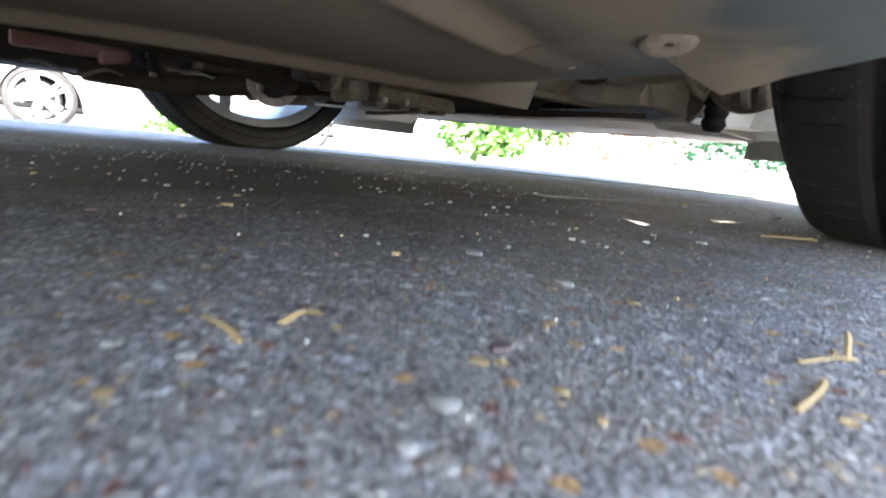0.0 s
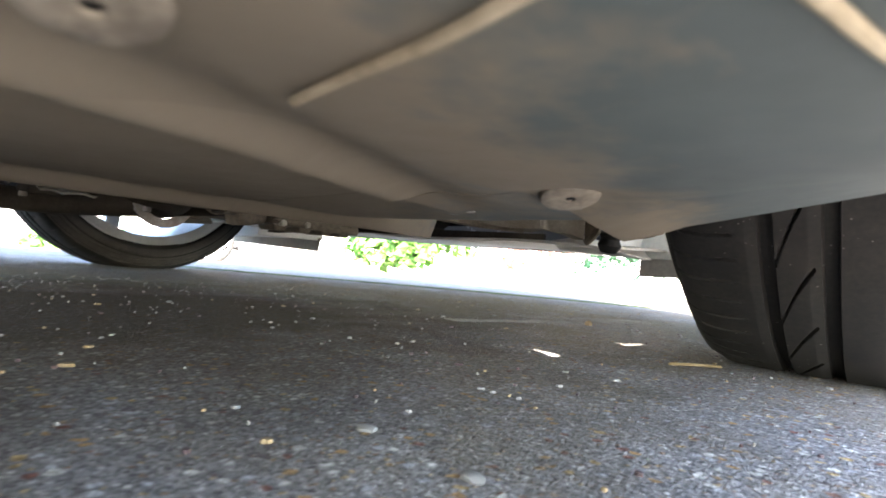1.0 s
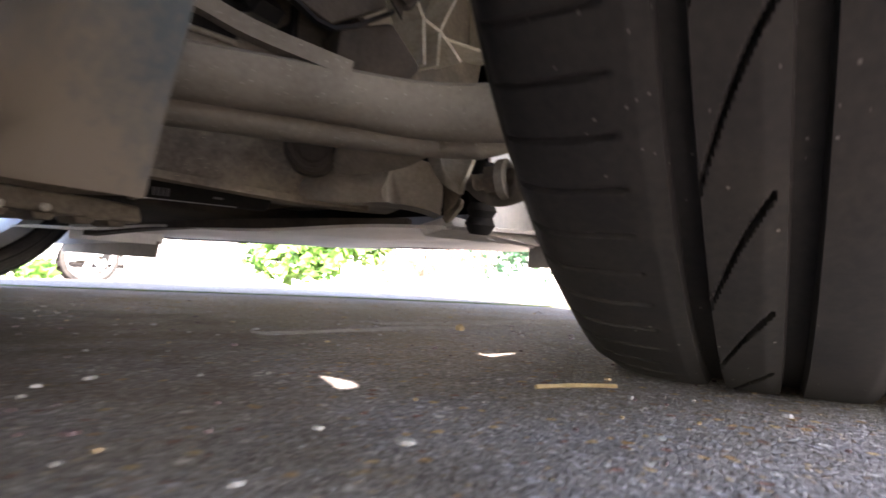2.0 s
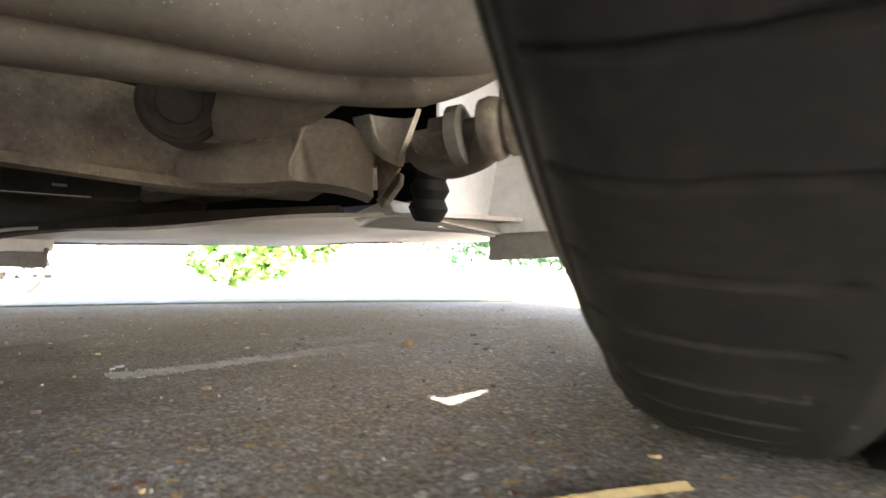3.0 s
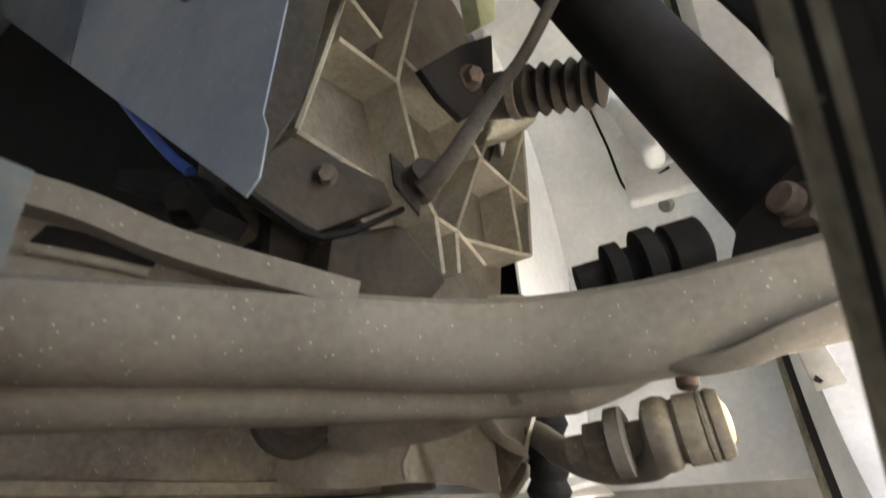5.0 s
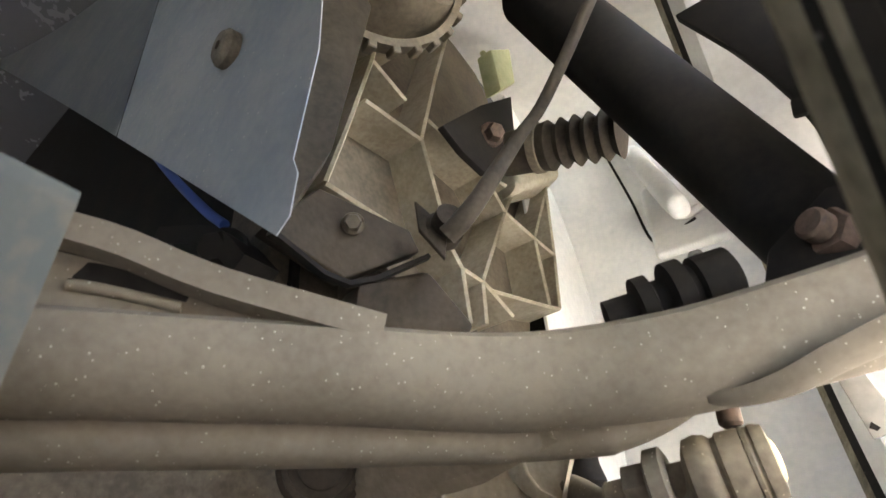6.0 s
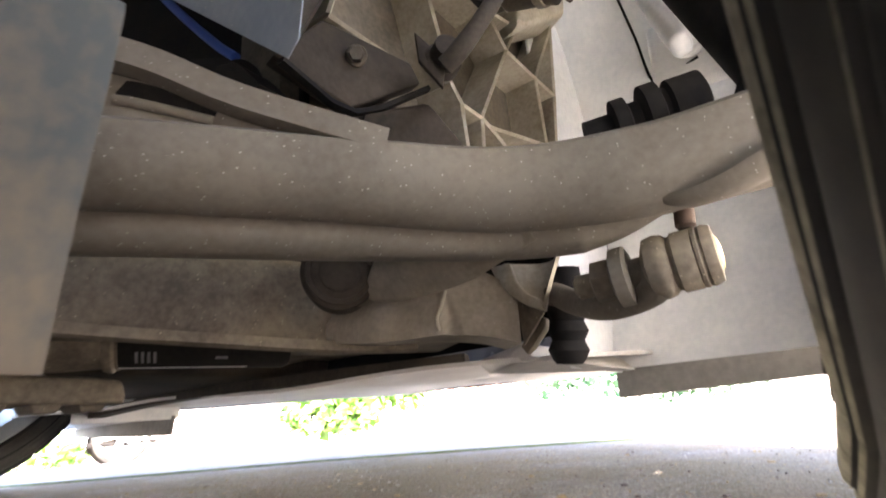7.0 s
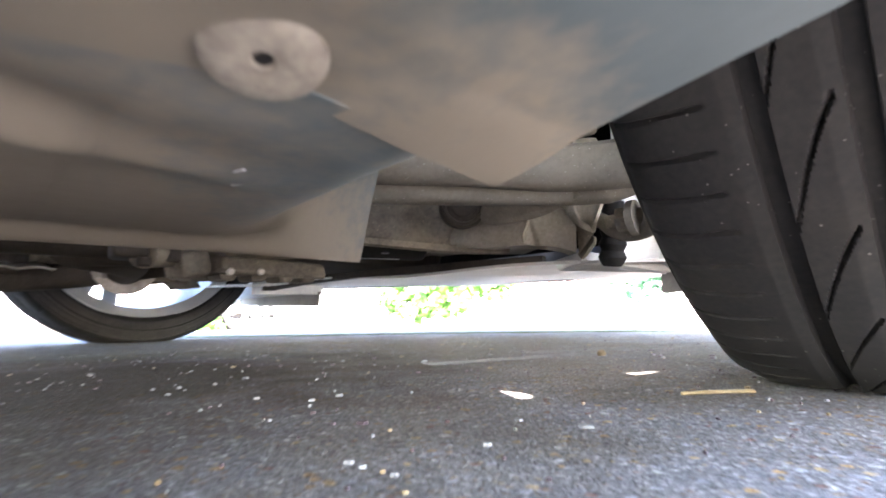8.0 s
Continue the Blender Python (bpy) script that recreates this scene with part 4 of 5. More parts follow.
part("painted_bracket", join(box(0.03, 0.16, 0.035, pose(-1.02, 0.33, 0.165, 0, 0, 4), 0.006, 2), box(0.05, 0.05, 0.025, pose(-1.00, 0.40, 0.150, 10, 0, 0), 0.008, 2)), M_PINK, car, "faded red painted bracket")
part("shield_strip", sheet(lambda u, v: Vector((-1.02 + 0.05 * v, 0.26 + 0.15 * u, 0.118 + 0.008 * math.sin(u * 9) + 0.003 * math.sin(v * 5))), 16, 5, 0.002), M_ALU, car, "crumpled pale heat shield strip")
for y in (0.445, 0.525):
    stud = part("flange_stud", rod((-0.90, y, 0.128), (-0.90, y, 0.185), 0.009), M_CASE, car)
    part("stud_tip", rod((-0.90, y, 0.120), (-0.90, y, 0.128), 0.006), M_BOLT, stud)
part("side_pipe", tube([(-1.05, 0.36, 0.125), (-0.95, 0.46, 0.118), (-0.86, 0.56, 0.122), (-0.74, 0.64, 0.132), (-0.62, 0.68, 0.135)], 0.020, 16), M_CASE, car)
part("clamp", box(0.012, 0.09, 0.05, pose(-0.90, 0.485, 0.150, 0, 0, 0), 0.004, 2), M_CASE, car)
part("coolant_pipe", tube([(-0.50, 0.78, 0.165), (-0.62, 0.70, 0.150), (-0.78, 0.68, 0.155), (-0.95, 0.72, 0.17)], 0.012, 12), M_CASE, car)
part("engine_block", box(0.62, 0.30, 0.40, pose(-0.80, 1.06, 0.50, 0, 0, 3), 0.03, 3), M_CASE, car)
part("lower_lip", sweep([(-0.34, 1.05, 0.125), (-0.5, 0.98, 0.122), (-0.8, 0.96, 0.125), (-1.1, 0.96, 0.118)], [(-0.012, -0.006), (0.012, -0.006), (0.012, 0.006), (-0.012, 0.006)], steps=5), M_CASE, car)

# gearbox casting with ribs on its end cover
gb = empty("gearbox", "", "")
gb.parent = car
part("casing", slab([(-0.249, 0.760, 0.27), (-0.249, 0.79, 0.245), (-0.249, 0.93, 0.25), (-0.249, 1.06, 0.29), (-0.249, 1.12, 0.52), (-0.249, 1.0, 0.72), (-0.249, 0.765, 0.70)], 0.05, 0.004), M_ALU_SHADED, gb, "stained aluminium gearbox casing, coloured darker for shade between ribs")
NODES = {"a": (0.771, 0.313), "b": (0.789, 0.374), "B": (0.812, 0.458), "c": (0.867, 0.411), "d": (0.804, 0.408), "f": (0.850, 0.443), "g": (0.895, 0.508), "h": (0.875, 0.441), "i": (0.957, 0.430), "j": (0.986, 0.399), "k": (1.038, 0.393), "l": (1.077, 0.390), "m": (0.885, 0.351), "n": (0.893, 0.321), "o": (0.845, 0.309), "p": (1.013, 0.440), "q": (0.932, 0.305), "r": (1.091, 0.481), "s": (1.064, 0.324), "t": (1.043, 0.319), "u": (0.905, 0.307), "v": (0.909, 0.262), "w": (0.942, 0.301), "x": (0.971, 0.287), "y": (0.930, 0.268), "T": (0.835, 0.570), "G": (0.925, 0.600), "R": (1.110, 0.560)}
RIBS = ["ab", "bB", "BT", "dc", "Bf", "cg", "gG", "ch", "hi", "ij", "jk", "kl", "cm", "mn", "ao", "pj", "jq", "nu", "uv", "uq", "qw", "wt", "ts", "Rr", "rl", "ls", "rk", "kt", "qy", "wx", "ip"]
for r in RIBS:
    p, q = (Vector((-0.226, *NODES[k])) for k in r)
    d = (q - p).normalized()
    part("rib", sweep([p, (p + q) / 2, q], [(0.026, -0.0025), (-0.012, -0.0018), (-0.014, 0.0), (-0.012, 0.0018), (0.026, 0.0025)], steps=1, up=d.cross(Vector((1, 0, 0)))), M_ALU, gb)
part("cover_bolt", hex_head((-0.206, 0.7865, 0.2865), (-0.199, 0.7800, 0.2820), 0.0050), M_ALU_SHADED, gb)

part("pan_face", slab([(-0.206, 0.728, 0.258), (-0.213, 0.766, 0.306), (-0.196, 0.826, 0.296), (-0.192, 0.830, 0.280), (-0.211, 0.785, 0.2515)], -0.012, 0.0015), M_CASE, gb, "brown stained gearbox pan")
part("drain_drum", lathe([(0.006, -0.003), (0.014, -0.003), (0.017, 0.0), (0.019, 0.002), (0.019, 0.06)], 32, axis((-0.222, 0.815, 0.258), (-0.27, 0.86, 0.275))), M_CASE, gb)
part("lower_case", slab([(-0.205, 0.79, 0.248), (-0.190, 0.835, 0.268), (-0.178, 0.862, 0.235), (-0.196, 0.845, 0.205), (-0.225, 0.80, 0.205)], -0.05, 0.004), M_CASE, gb)
part("pan_gasket", sweep([(-0.2035, 0.730, 0.2535), (-0.2085, 0.785, 0.247), (-0.188, 0.832, 0.275)], [(-0.002, -0.0015), (0.003, -0.0015), (0.003, 0.0015), (-0.002, 0.0015)], steps=3), M_BLACK, gb)
part("cover_lug", slab([(-0.150, 0.862, 0.196), (-0.128, 0.872, 0.200), (-0.140, 0.885, 0.222), (-0.160, 0.872, 0.224)], 0.03, 0.003), M_ALU, gb)
part("top_housing", lathe([(0.02, -0.022), (0.040, -0.020), (0.050, -0.006), (0.050, 0.08)], 36, axis((-0.165, 0.80, 0.512), (-0.29, 0.80, 0.527))), M_ALU_DARK, gb)
ring = [(0.072, -0.006), (0.078, -0.006), (0.078, 0.006), (0.072, 0.006)]
part("toothed_ring", join(lathe(ring, 60, axis((-0.17, 0.768, 0.502), (-0.25, 0.793, 0.527)), closed=True), *[box(0.006, 0.007, 0.012, axis((-0.17, 0.768, 0.502), (-0.25, 0.793, 0.527)) @ pose(0.0795 * math.cos(a), 0.0795 * math.sin(a), 0, 0, 0, math.degrees(a)), 0.001, 1) for a in (2 * math.pi * k / 26 for k in range(26))]), M_ALU_DARK, gb, "notched ring")
part("side_pillar", slab([(-0.205, 0.738, 0.262), (-0.195, 0.752, 0.300), (-0.185, 0.772, 0.43), (-0.185, 0.745, 0.47), (-0.21, 0.722, 0.36)], -0.02, 0), M_CASE, gb)
part("switch_bracket", slab([(-0.178, 0.848, 0.390), (-0.178, 0.871, 0.379), (-0.178, 0.900, 0.375), (-0.178, 0.944, 0.415), (-0.178, 0.962, 0.450), (-0.178, 0.972, 0.517), (-0.178, 0.910, 0.458)], 0.006, 0.001), M_BLACK, gb, "black switch bracket")
part("bracket_bolt", hex_head((-0.176, 0.913, 0.423), (-0.166, 0.908, 0.419), 0.008), M_RUST, gb)
plug = part("sensor_plug", join(slab([(-0.176, 0.808, 0.300), (-0.174, 0.808, 0.278), (-0.160, 0.812, 0.254), (-0.164, 0.822, 0.280)], 0.003, 0.0008), lathe([(0.006, -0.006), (0.0095, -0.005), (0.0095, 0.004), (0.012, 0.005), (0.012, 0.012)], 20, axis((-0.160, 0.818, 0.281), (-0.172, 0.824, 0.279)))), M_BUSH, gb, "dark sensor plug on a bent tab")
part("cable", tube([(-0.160, 0.815, 0.270), (-0.151, 0.817, 0.276), (-0.141, 0.823, 0.290), (-0.129, 0.836, 0.318), (-0.116, 0.840, 0.334), (-0.100, 0.842, 0.348), (-0.078, 0.838, 0.368), (-0.05, 0.835, 0.40)], 0.0046, 12, scales=[1.35, 1.3, 1.15, 0.9, 0.85, 0.85]), M_BUSH, car, "grey-black cable")
BOOT = axis((-0.084, 0.972, 0.408), (-0.165, 0.960, 0.430))
boot = part("shaft_boot", lathe([(0.009, 0)] + [(0.0225 - 0.0060 * (k % 2), 0.004 + 0.0060 * k) for k in range(11)] + [(0.021, 0.072), (0.020, 0.11)], 28, BOOT), M_BUSH, car, "dusty ribbed shaft boot")
part("boot_clamp", lathe([(0.0212, 0.072), (0.0225, 0.073), (0.0225, 0.080), (0.0212, 0.081)], 28, BOOT, closed=True), M_ALU_DARK, boot)
part("cover_boss", hull([(-0.200, 0.994, 0.421), (-0.200, 0.997, 0.449), (-0.200, 1.109, 0.506), (-0.200, 1.118, 0.540), (-0.235, 1.00, 0.42), (-0.235, 1.00, 0.46), (-0.235, 1.12, 0.50), (-0.235, 1.12, 0.55)], 0.006), M_ALU, gb)
part("green_connector", join(slab([(-0.205, 0.961, 0.585), (-0.205, 1.009, 0.630), (-0.205, 1.005, 0.569), (-0.205, 0.967, 0.527)], 0.02, 0.003), box(0.006, 0.008, 0.05, pose(-0.203, 0.985, 0.585, 25, 0, 0), 0.002)), M_GREEN, gb, "pale green plastic connector")
part("engine_bolt", hex_head((-0.262, 0.742, 0.272), (-0.255, 0.728, 0.268), 0.010, 1.5), M_BLACK, car)
part("engine_arm", sweep([(-0.235, 0.745, 0.250), (-0.265, 0.742, 0.280), (-0.33, 0.74, 0.31)], [(-0.012, -0.006), (0.012, -0.006), (0.012, 0.006), (-0.012, 0.006)], steps=5), M_BLACK, car)
part("blue_hose", tube([(-0.262, 0.738, 0.290), (-0.285, 0.735, 0.312), (-0.345, 0.733, 0.375), (-0.42, 0.732, 0.46), (-0.5, 0.732, 0.56)], 0.0032, 10), M_BLUE, car, "thin blue hose")
# Added black sheet, stands for the darkness up in the engine bay
part("bay_dark_sheet", slab([(-0.245, 0.775, 0.215), (-0.245, 0.775, 0.66), (-0.245, 0.79, 1.02), (-1.50, 0.80, 1.02), (-1.50, 0.80, 0.24)], 0.006), M_BLACK, car)

# splash plate beside the gearbox
PLATE = [(-0.168, 0.226), (-0.160, 0.232), (-0.157, 0.252), (-0.161, 0.262), (-0.148, 0.322), (-0.147, 0.47), (-0.40, 0.74), (-0.40, 0.429)]
# Added black sheet that hides the bright bumper inside and darkens the bay
part("front_dark_sheet", slab([(-0.275, 1.26, 0.165), (-0.275, 1.26, 0.62), (-1.05, 1.26, 0.62), (-1.05, 1.26, 0.165)], 0.006), M_BLACK, car)
part("splash_plate", slab([(x, 0.71, z) for x, z in PLATE], 0.0006, 0), M_PLATE, car, "blue-grey splash plate")
part("splash_plate", sheet(lambda u, v: Vector((-0.40 - 0.62 * u, 0.7095 - 0.05 * u ** 2.2, (1 - v) * (0.429 + 0.543 * u) + v * (0.74 + 0.24 * u))), 12, 4, 0.0008), M_PLATE, car)
part("plate_bolt", lathe([(0.0125, 0.004), (0.0125, -0.002), (0.0095, -0.005), (0.003, -0.0055), (0.003, -0.003)], 24, axis((-0.233, 0.706, 0.390), (-0.232, 0.716, 0.391))), M_DUSTBOLT, car, "dusty round plate fastener")


# plan of the front bumper, and the undertray ahead of the axle
def bumper_y(x):
    return 1.76 - 0.58 * abs((x + 0.60) / 0.90) ** 1.9


def front_low(u, v):
    x = -1.30 + 1.10 * u
    y0 = 0.90 + 0.10 * u
    y = y0 + (bumper_y(x) - 0.01 - y0) * v
    z = 0.108 + 0.03 * v ** 0.8 + 0.02 * (1 - u) * (1 - v) + 0.003 * math.sin(x * 14) + 0.004 * math.exp(-((v - 0.5) / 0.08) ** 2)
    return Vector((x, y, z))


part("tray_rib", hull([(-0.225, 0.985, 0.112), (-0.300, 1.03, 0.106), (-0.21, 1.17, 0.102), (-0.235, 0.99, 0.125), (-0.33, 1.05, 0.122), (-0.23, 1.18, 0.118)], 0.002), M_FLOOR, car)
part("front_undertray", sheet(front_low, 44, 40, 0.004), M_FLOOR, car, "pale dusty front undertray")


# outer body: side panels with wheel openings, a skin over the top and the bumpers
def outline(sill, arc=14):
    """Side view of the body: wheel openings, sill height, tail."""
    pts = []
    for yc in (0.905, -1.70):
        front = [(yc + 0.365 * math.cos(math.pi * k / arc), 0.16 + 0.51 * math.sin(math.pi * k / arc)) for k in range(arc + 1)]
        if yc > 0:
            pts += [p for p in front if p[0] > 0.555 or p[1] > 0.45]
            # Panel edge behind the front wheel shaped to block sun, notched for one patch
            pts += [(0.545, 0.47), (0.506, 0.428), (0.508, 0.366), (0.66, 0.352), (0.705, 0.22), (0.705, sill), (-1.30, sill)]
        else:
            pts += front + [(yc - 0.40, 0.135), (-2.34, 0.22)]
    return pts + [(-2.41, 0.45), (-2.39, 0.85), (-2.24, 0.95)]


TOP = [(-2.24, 0.95), (-2.09, 1.18), (-1.79, 1.40), (-1.19, 1.47), (-0.49, 1.46), (0.06, 1.33), (0.66, 0.98), (1.27, 0.86), (1.55, 0.76)]
for x, out, sill in ((0.250, 1, 0.094), (-1.535, -1, 0.142)):
    side_panel = part("body_side", slab([(x, y, z) for y, z in outline(sill) + TOP[1:-1]], 0.004, 0), M_PAINT, car, "silver-grey body side", smooth=False)
    g = x + 0.005 * out
    for win in ([(-2.02, 0.98), (-1.50, 0.96), (-1.50, 1.34), (-1.78, 1.33)], [(-1.46, 0.96), (-0.62, 0.94), (-0.62, 1.39), (-1.46, 1.36)], [(-0.57, 0.94), (0.50, 0.93), (0.02, 1.26), (-0.57, 1.39)]):
        part("side_window", slab([(g, y, z) for y, z in win], 0.004, 0), M_GLASS, side_panel, "dark side window", smooth=False)
    for y in (-1.48, -0.595, 0.52):
        part("door_gap", slab([(g, y, 0.24), (g, y + 0.006, 0.24), (g, y + 0.006, 0.92), (g, y, 0.92)], 0.003, 0), M_BLACK, side_panel, smooth=False)
    for y in (-1.30, -0.42):
        part("door_handle", box(0.03, 0.17, 0.028, pose(g + 0.012 * out, y, 0.80), 0.008, 3), M_PAINT, side_panel)
    mirror = part("door_mirror", box(0.16, 0.09, 0.13, pose(g + 0.09 * out, 0.42, 0.98, 0, 0, 8 * out), 0.03, 4), M_PAINT, car)
    part("mirror_glass", box(0.12, 0.004, 0.095, pose(g + 0.09 * out, 0.372, 0.98, 0, 0, 8 * out), 0.001, 1), M_GLASS, mirror)
    x_lamp = x - 0.20 * out
    part("headlamp", sweep([(x_lamp + 0.11 * out, bumper_y(x_lamp + 0.11 * out) - 0.02, 0.70), (x_lamp, bumper_y(x_lamp) - 0.015, 0.69), (x_lamp - 0.17 * out, bumper_y(x_lamp - 0.17 * out) - 0.012, 0.67)], [(-0.02, -0.055), (0.02, -0.055), (0.03, 0.05), (-0.02, 0.06)], [0.8, 1.0, 0.6], steps=4), M_LAMP, car, "clear headlamp")
    part("tail_lamp", box(0.20, 0.05, 0.22, pose(x - 0.13 * out, -2.40, 0.74), 0.02, 3), M_REDLAMP, car, "red tail lamp")


def skin(u, v):
    f = u * (len(TOP) - 1)
    k = min(int(f), len(TOP) - 2)
    a, b = TOP[k], TOP[k + 1]
    y, z = a[0] + (b[0] - a[0]) * (f - k), a[1] + (b[1] - a[1]) * (f - k)
    x = -1.537 + 1.789 * v
    if y > 1.0:
        y = 1.0 + (y - 1.0) * (bumper_y(x) - 1.0) / 0.62
    return Vector((x, y, z + 0.05 * (1 - (2 * v - 1) ** 4)))


part("body_skin", side_wall(skin, 48, 24, (0, 0, -0.004)), M_PAINT, car)


def bumper(u, v):
    x = -1.537 + 1.789 * u
    y = bumper_y(max(-1.53, min(0.232, x)))
    return Vector((x, y - 0.07 * (1 - v) ** 3 - 0.13 * max(0.0, v - 0.5) ** 2, 0.135 + 0.67 * v))


part("front_bumper", side_wall(bumper, 40, 14, (0, -0.005, 0)), M_PAINT, car, "silver-grey front bumper")
part("grille", slab([(-0.98, bumper_y(-0.98) + 0.006, 0.30), (-0.32, bumper_y(-0.32) + 0.006, 0.30), (-0.36, bumper_y(-0.36) - 0.012, 0.46), (-0.94, bumper_y(-0.94) - 0.012, 0.46)], 0.02, 0), M_BLACK, car)
part("windscreen", slab([(0.14, 0.60, 1.045), (0.02, 0.10, 1.345), (-1.31, 0.10, 1.345), (-1.43, 0.60, 1.045)], 0.004, 0), M_GLASS, car, "dark windscreen", smooth=False)
part("rear_window", slab([(0.08, -2.115, 1.20), (-1.37, -2.115, 1.20), (-1.27, -1.83, 1.43), (-0.02, -1.83, 1.43)], 0.004, 0), M_GLASS, car, smooth=False)
part("rear_panel", slab([(0.2, -2.24, 0.95), (-1.505, -2.24, 0.95), (-1.505, -2.39, 0.85), (-1.505, -2.41, 0.45), (-1.505, -2.34, 0.22), (0.2, -2.34, 0.22), (0.2, -2.41, 0.45), (0.2, -2.39, 0.85)], 0.004, 0), M_PAINT, car, smooth=False)
# Unseen strip added along the sill to keep sun off the near ground
part("sill_sun_block", sweep([(0.268, -1.30, 0.128), (0.270, -0.60, 0.124), (0.270, 0.10, 0.122), (0.268, 0.44, 0.124), (0.260, 0.505, 0.130)], [(-0.024, 0.040), (-0.020, -0.026), (0.010, -0.026), (0.018, -0.020), (0.012, 0.040)]), M_PAINT, car, "silver-grey sill strip, added to keep sun off the ground")
# Dark box added to cover the lit inner face of the far panel
part("far_sill_cover", box(0.16, 1.05, 0.085, pose(-1.446, -0.08, 0.186), 0.012, 3), M_CASE, car)
part("floor_pan", sheet(lambda u, v: Vector((-1.48 + 1.66 * u, -2.33 + 1.74 * v, 0.16 + 0.006 * math.sin(u * 40))), 40, 30, 0.004), M_PLASTIC, car)

# the same suspension on the far side
MIRROR = Matrix.Translation((-1.30, -0.145, 0)) @ Matrix.Diagonal((-1, 1, 1, 1))
for ob in list(car.children):
    if ob.name.split(".")[0] in ("control_arm", "arm_bead", "arm_lip", "arm_lug", "arm_bush", "ball_joint", "link_joint", "link_rod", "bar_eye", "link_nut", "upper_joint", "strut_leg", "subframe_rail", "rail_flange", "rail_box", "bar_saddle", "arch_lining", "lining_side", "air_flap"):
        twin = ob.copy()
        scene.collection.objects.link(twin)
        twin.matrix_basis = MIRROR

# ---------------------------------------------------------------- surroundings
tagged(link_mesh("garden_wall", box(18, 0.25, 2.0, pose(-5.2, 9.4, 0.8, 0, 0, 38), 0.01), M_WALL), "pale rendered garden wall in sun", "wall", kind="structure")


def leaves(name, label, category, spots, count, size, mat, seed, low=0.0):
    """Bent leaves strewn through the shell of a shrub; spots of (x, y, z, radius)."""
    rnd = random.Random(seed)
    vs, fs = [], []
    for _ in range(count):
        x, y, z, r = spots[rnd.randrange(len(spots))]
        d = Vector((rnd.gauss(0, 1), rnd.gauss(0, 1), rnd.gauss(0, 0.9))).normalized() * r * rnd.uniform(0.55, 1.05)
        c = Vector((x, y, z)) + d
        if c.z < low:
            c.z = low + rnd.uniform(0, 0.2)
        q = Euler((rnd.uniform(-1.2, 1.2), rnd.uniform(-1.2, 1.2), rnd.uniform(0, 6.3))).to_matrix()
        k, w = size * rnd.uniform(0.6, 1.3), rnd.uniform(0.3, 0.45)
        n = len(vs)
        for p in ((0, 0, 0), (w * k, 0.35 * k, 0.08 * k), (0, 0.45 * k, -0.03 * k), (-w * k, 0.35 * k, 0.08 * k), (0, k, -0.12 * k)):
            vs.append(c + q @ Vector(p))
        fs += [(n, n + 1, n + 2), (n, n + 2, n + 3), (n + 1, n + 4, n + 2), (n + 2, n + 4, n + 3)]
    me = bpy.data.meshes.new(name)
    me.from_pydata(vs, [], fs)
    me.materials.append(mat)
    return tagged(new(name, me), label, category, kind="stuff")


rnd = random.Random(4)
leaves("ivy_hedge", "sunlit green ivy hedge along the road", "hedge", [(-4.55 + 0.22 * k, 4.05 + 0.17 * k + rnd.uniform(-0.1, 0.1), 0.30 + rnd.uniform(-0.1, 0.25), 0.27) for k in range(4)], 1100, 0.13, M_LEAF, 1, 0.04)
leaves("dark_shrub", "blue-green garden shrub behind the road", "shrub", [(-4.1 + 0.34 * k, 6.9 + 0.2 * k, 0.6 + rnd.uniform(-0.1, 0.4), 0.5) for k in range(5)] + [(-2.45 + 0.4 * k, 7.9, 0.55, 0.45) for k in range(3)], 5600, 0.09, M_LEAF2, 2, 0.0)
leaves("dry_hydrangea", "pale pink dry shrub between the hedge plants", "shrub", [(-3.7 + 0.3 * k, 4.95 + 0.3 * k, 0.25 + rnd.uniform(-0.1, 0.2), 0.26) for k in range(3)], 650, 0.08, surface("dry_bloom", (0.42, 0.22, 0.16), (0.6, 0.42, 0.34), 6, 0.8), 3, 0.05)
leaves("verge_weeds", "low bright green weeds beside the parked car", "weeds", [(-5.6 + 0.2 * k, 1.3 + 0.28 * k, -0.02, 0.16) for k in range(4)], 420, 0.10, M_LEAF, 5, ground_z(-5.4, 2.0))


# white car parked across the road
other = empty("parked_car", "white car parked on the far side of the road", "car")
OX, OG = -6.69, ground_z(-6.8, 1.5)
arcs = []
for yc in (0.43, 3.22):
    arcs += [(yc + 0.36 * math.cos(math.pi - math.pi * k / 14), 0.18 + 0.46 * math.sin(math.pi - math.pi * k / 14)) for k in range(15)]
side = [(-0.45, 0.30), (-0.40, 0.18)] + arcs + [(4.00, 0.18), (4.06, 0.32), (4.04, 0.70), (3.75, 0.84), (2.85, 0.95), (2.15, 1.35), (1.4, 1.46), (0.5, 1.45), (-0.1, 1.25), (-0.42, 0.95)]
for x in (OX, OX - 1.72):
    part("body_side", slab([(x, y, z + OG) for y, z in side], 0.006, 0), M_WHITE, other, smooth=False)
top = [(-0.45, 0.30)] + list(reversed(side[side.index((4.06, 0.32)):]))
part("body_skin", side_wall(lambda u, v: Vector((OX - 0.003 - 1.716 * v, *(lambda f, k: (top[k][0] + (top[k + 1][0] - top[k][0]) * (f - k), OG + top[k][1] + (top[k + 1][1] - top[k][1]) * (f - k) + 0.03 * (1 - (2 * v - 1) ** 4)))(u * (len(top) - 1), min(int(u * (len(top) - 1)), len(top) - 2)))), 40, 10, (0, 0, -0.004)), M_WHITE, other)
part("underbody", box(1.68, 4.1, 0.05, pose(OX - 0.86, 1.7, OG + 0.22), 0.01), M_BLACK, other)
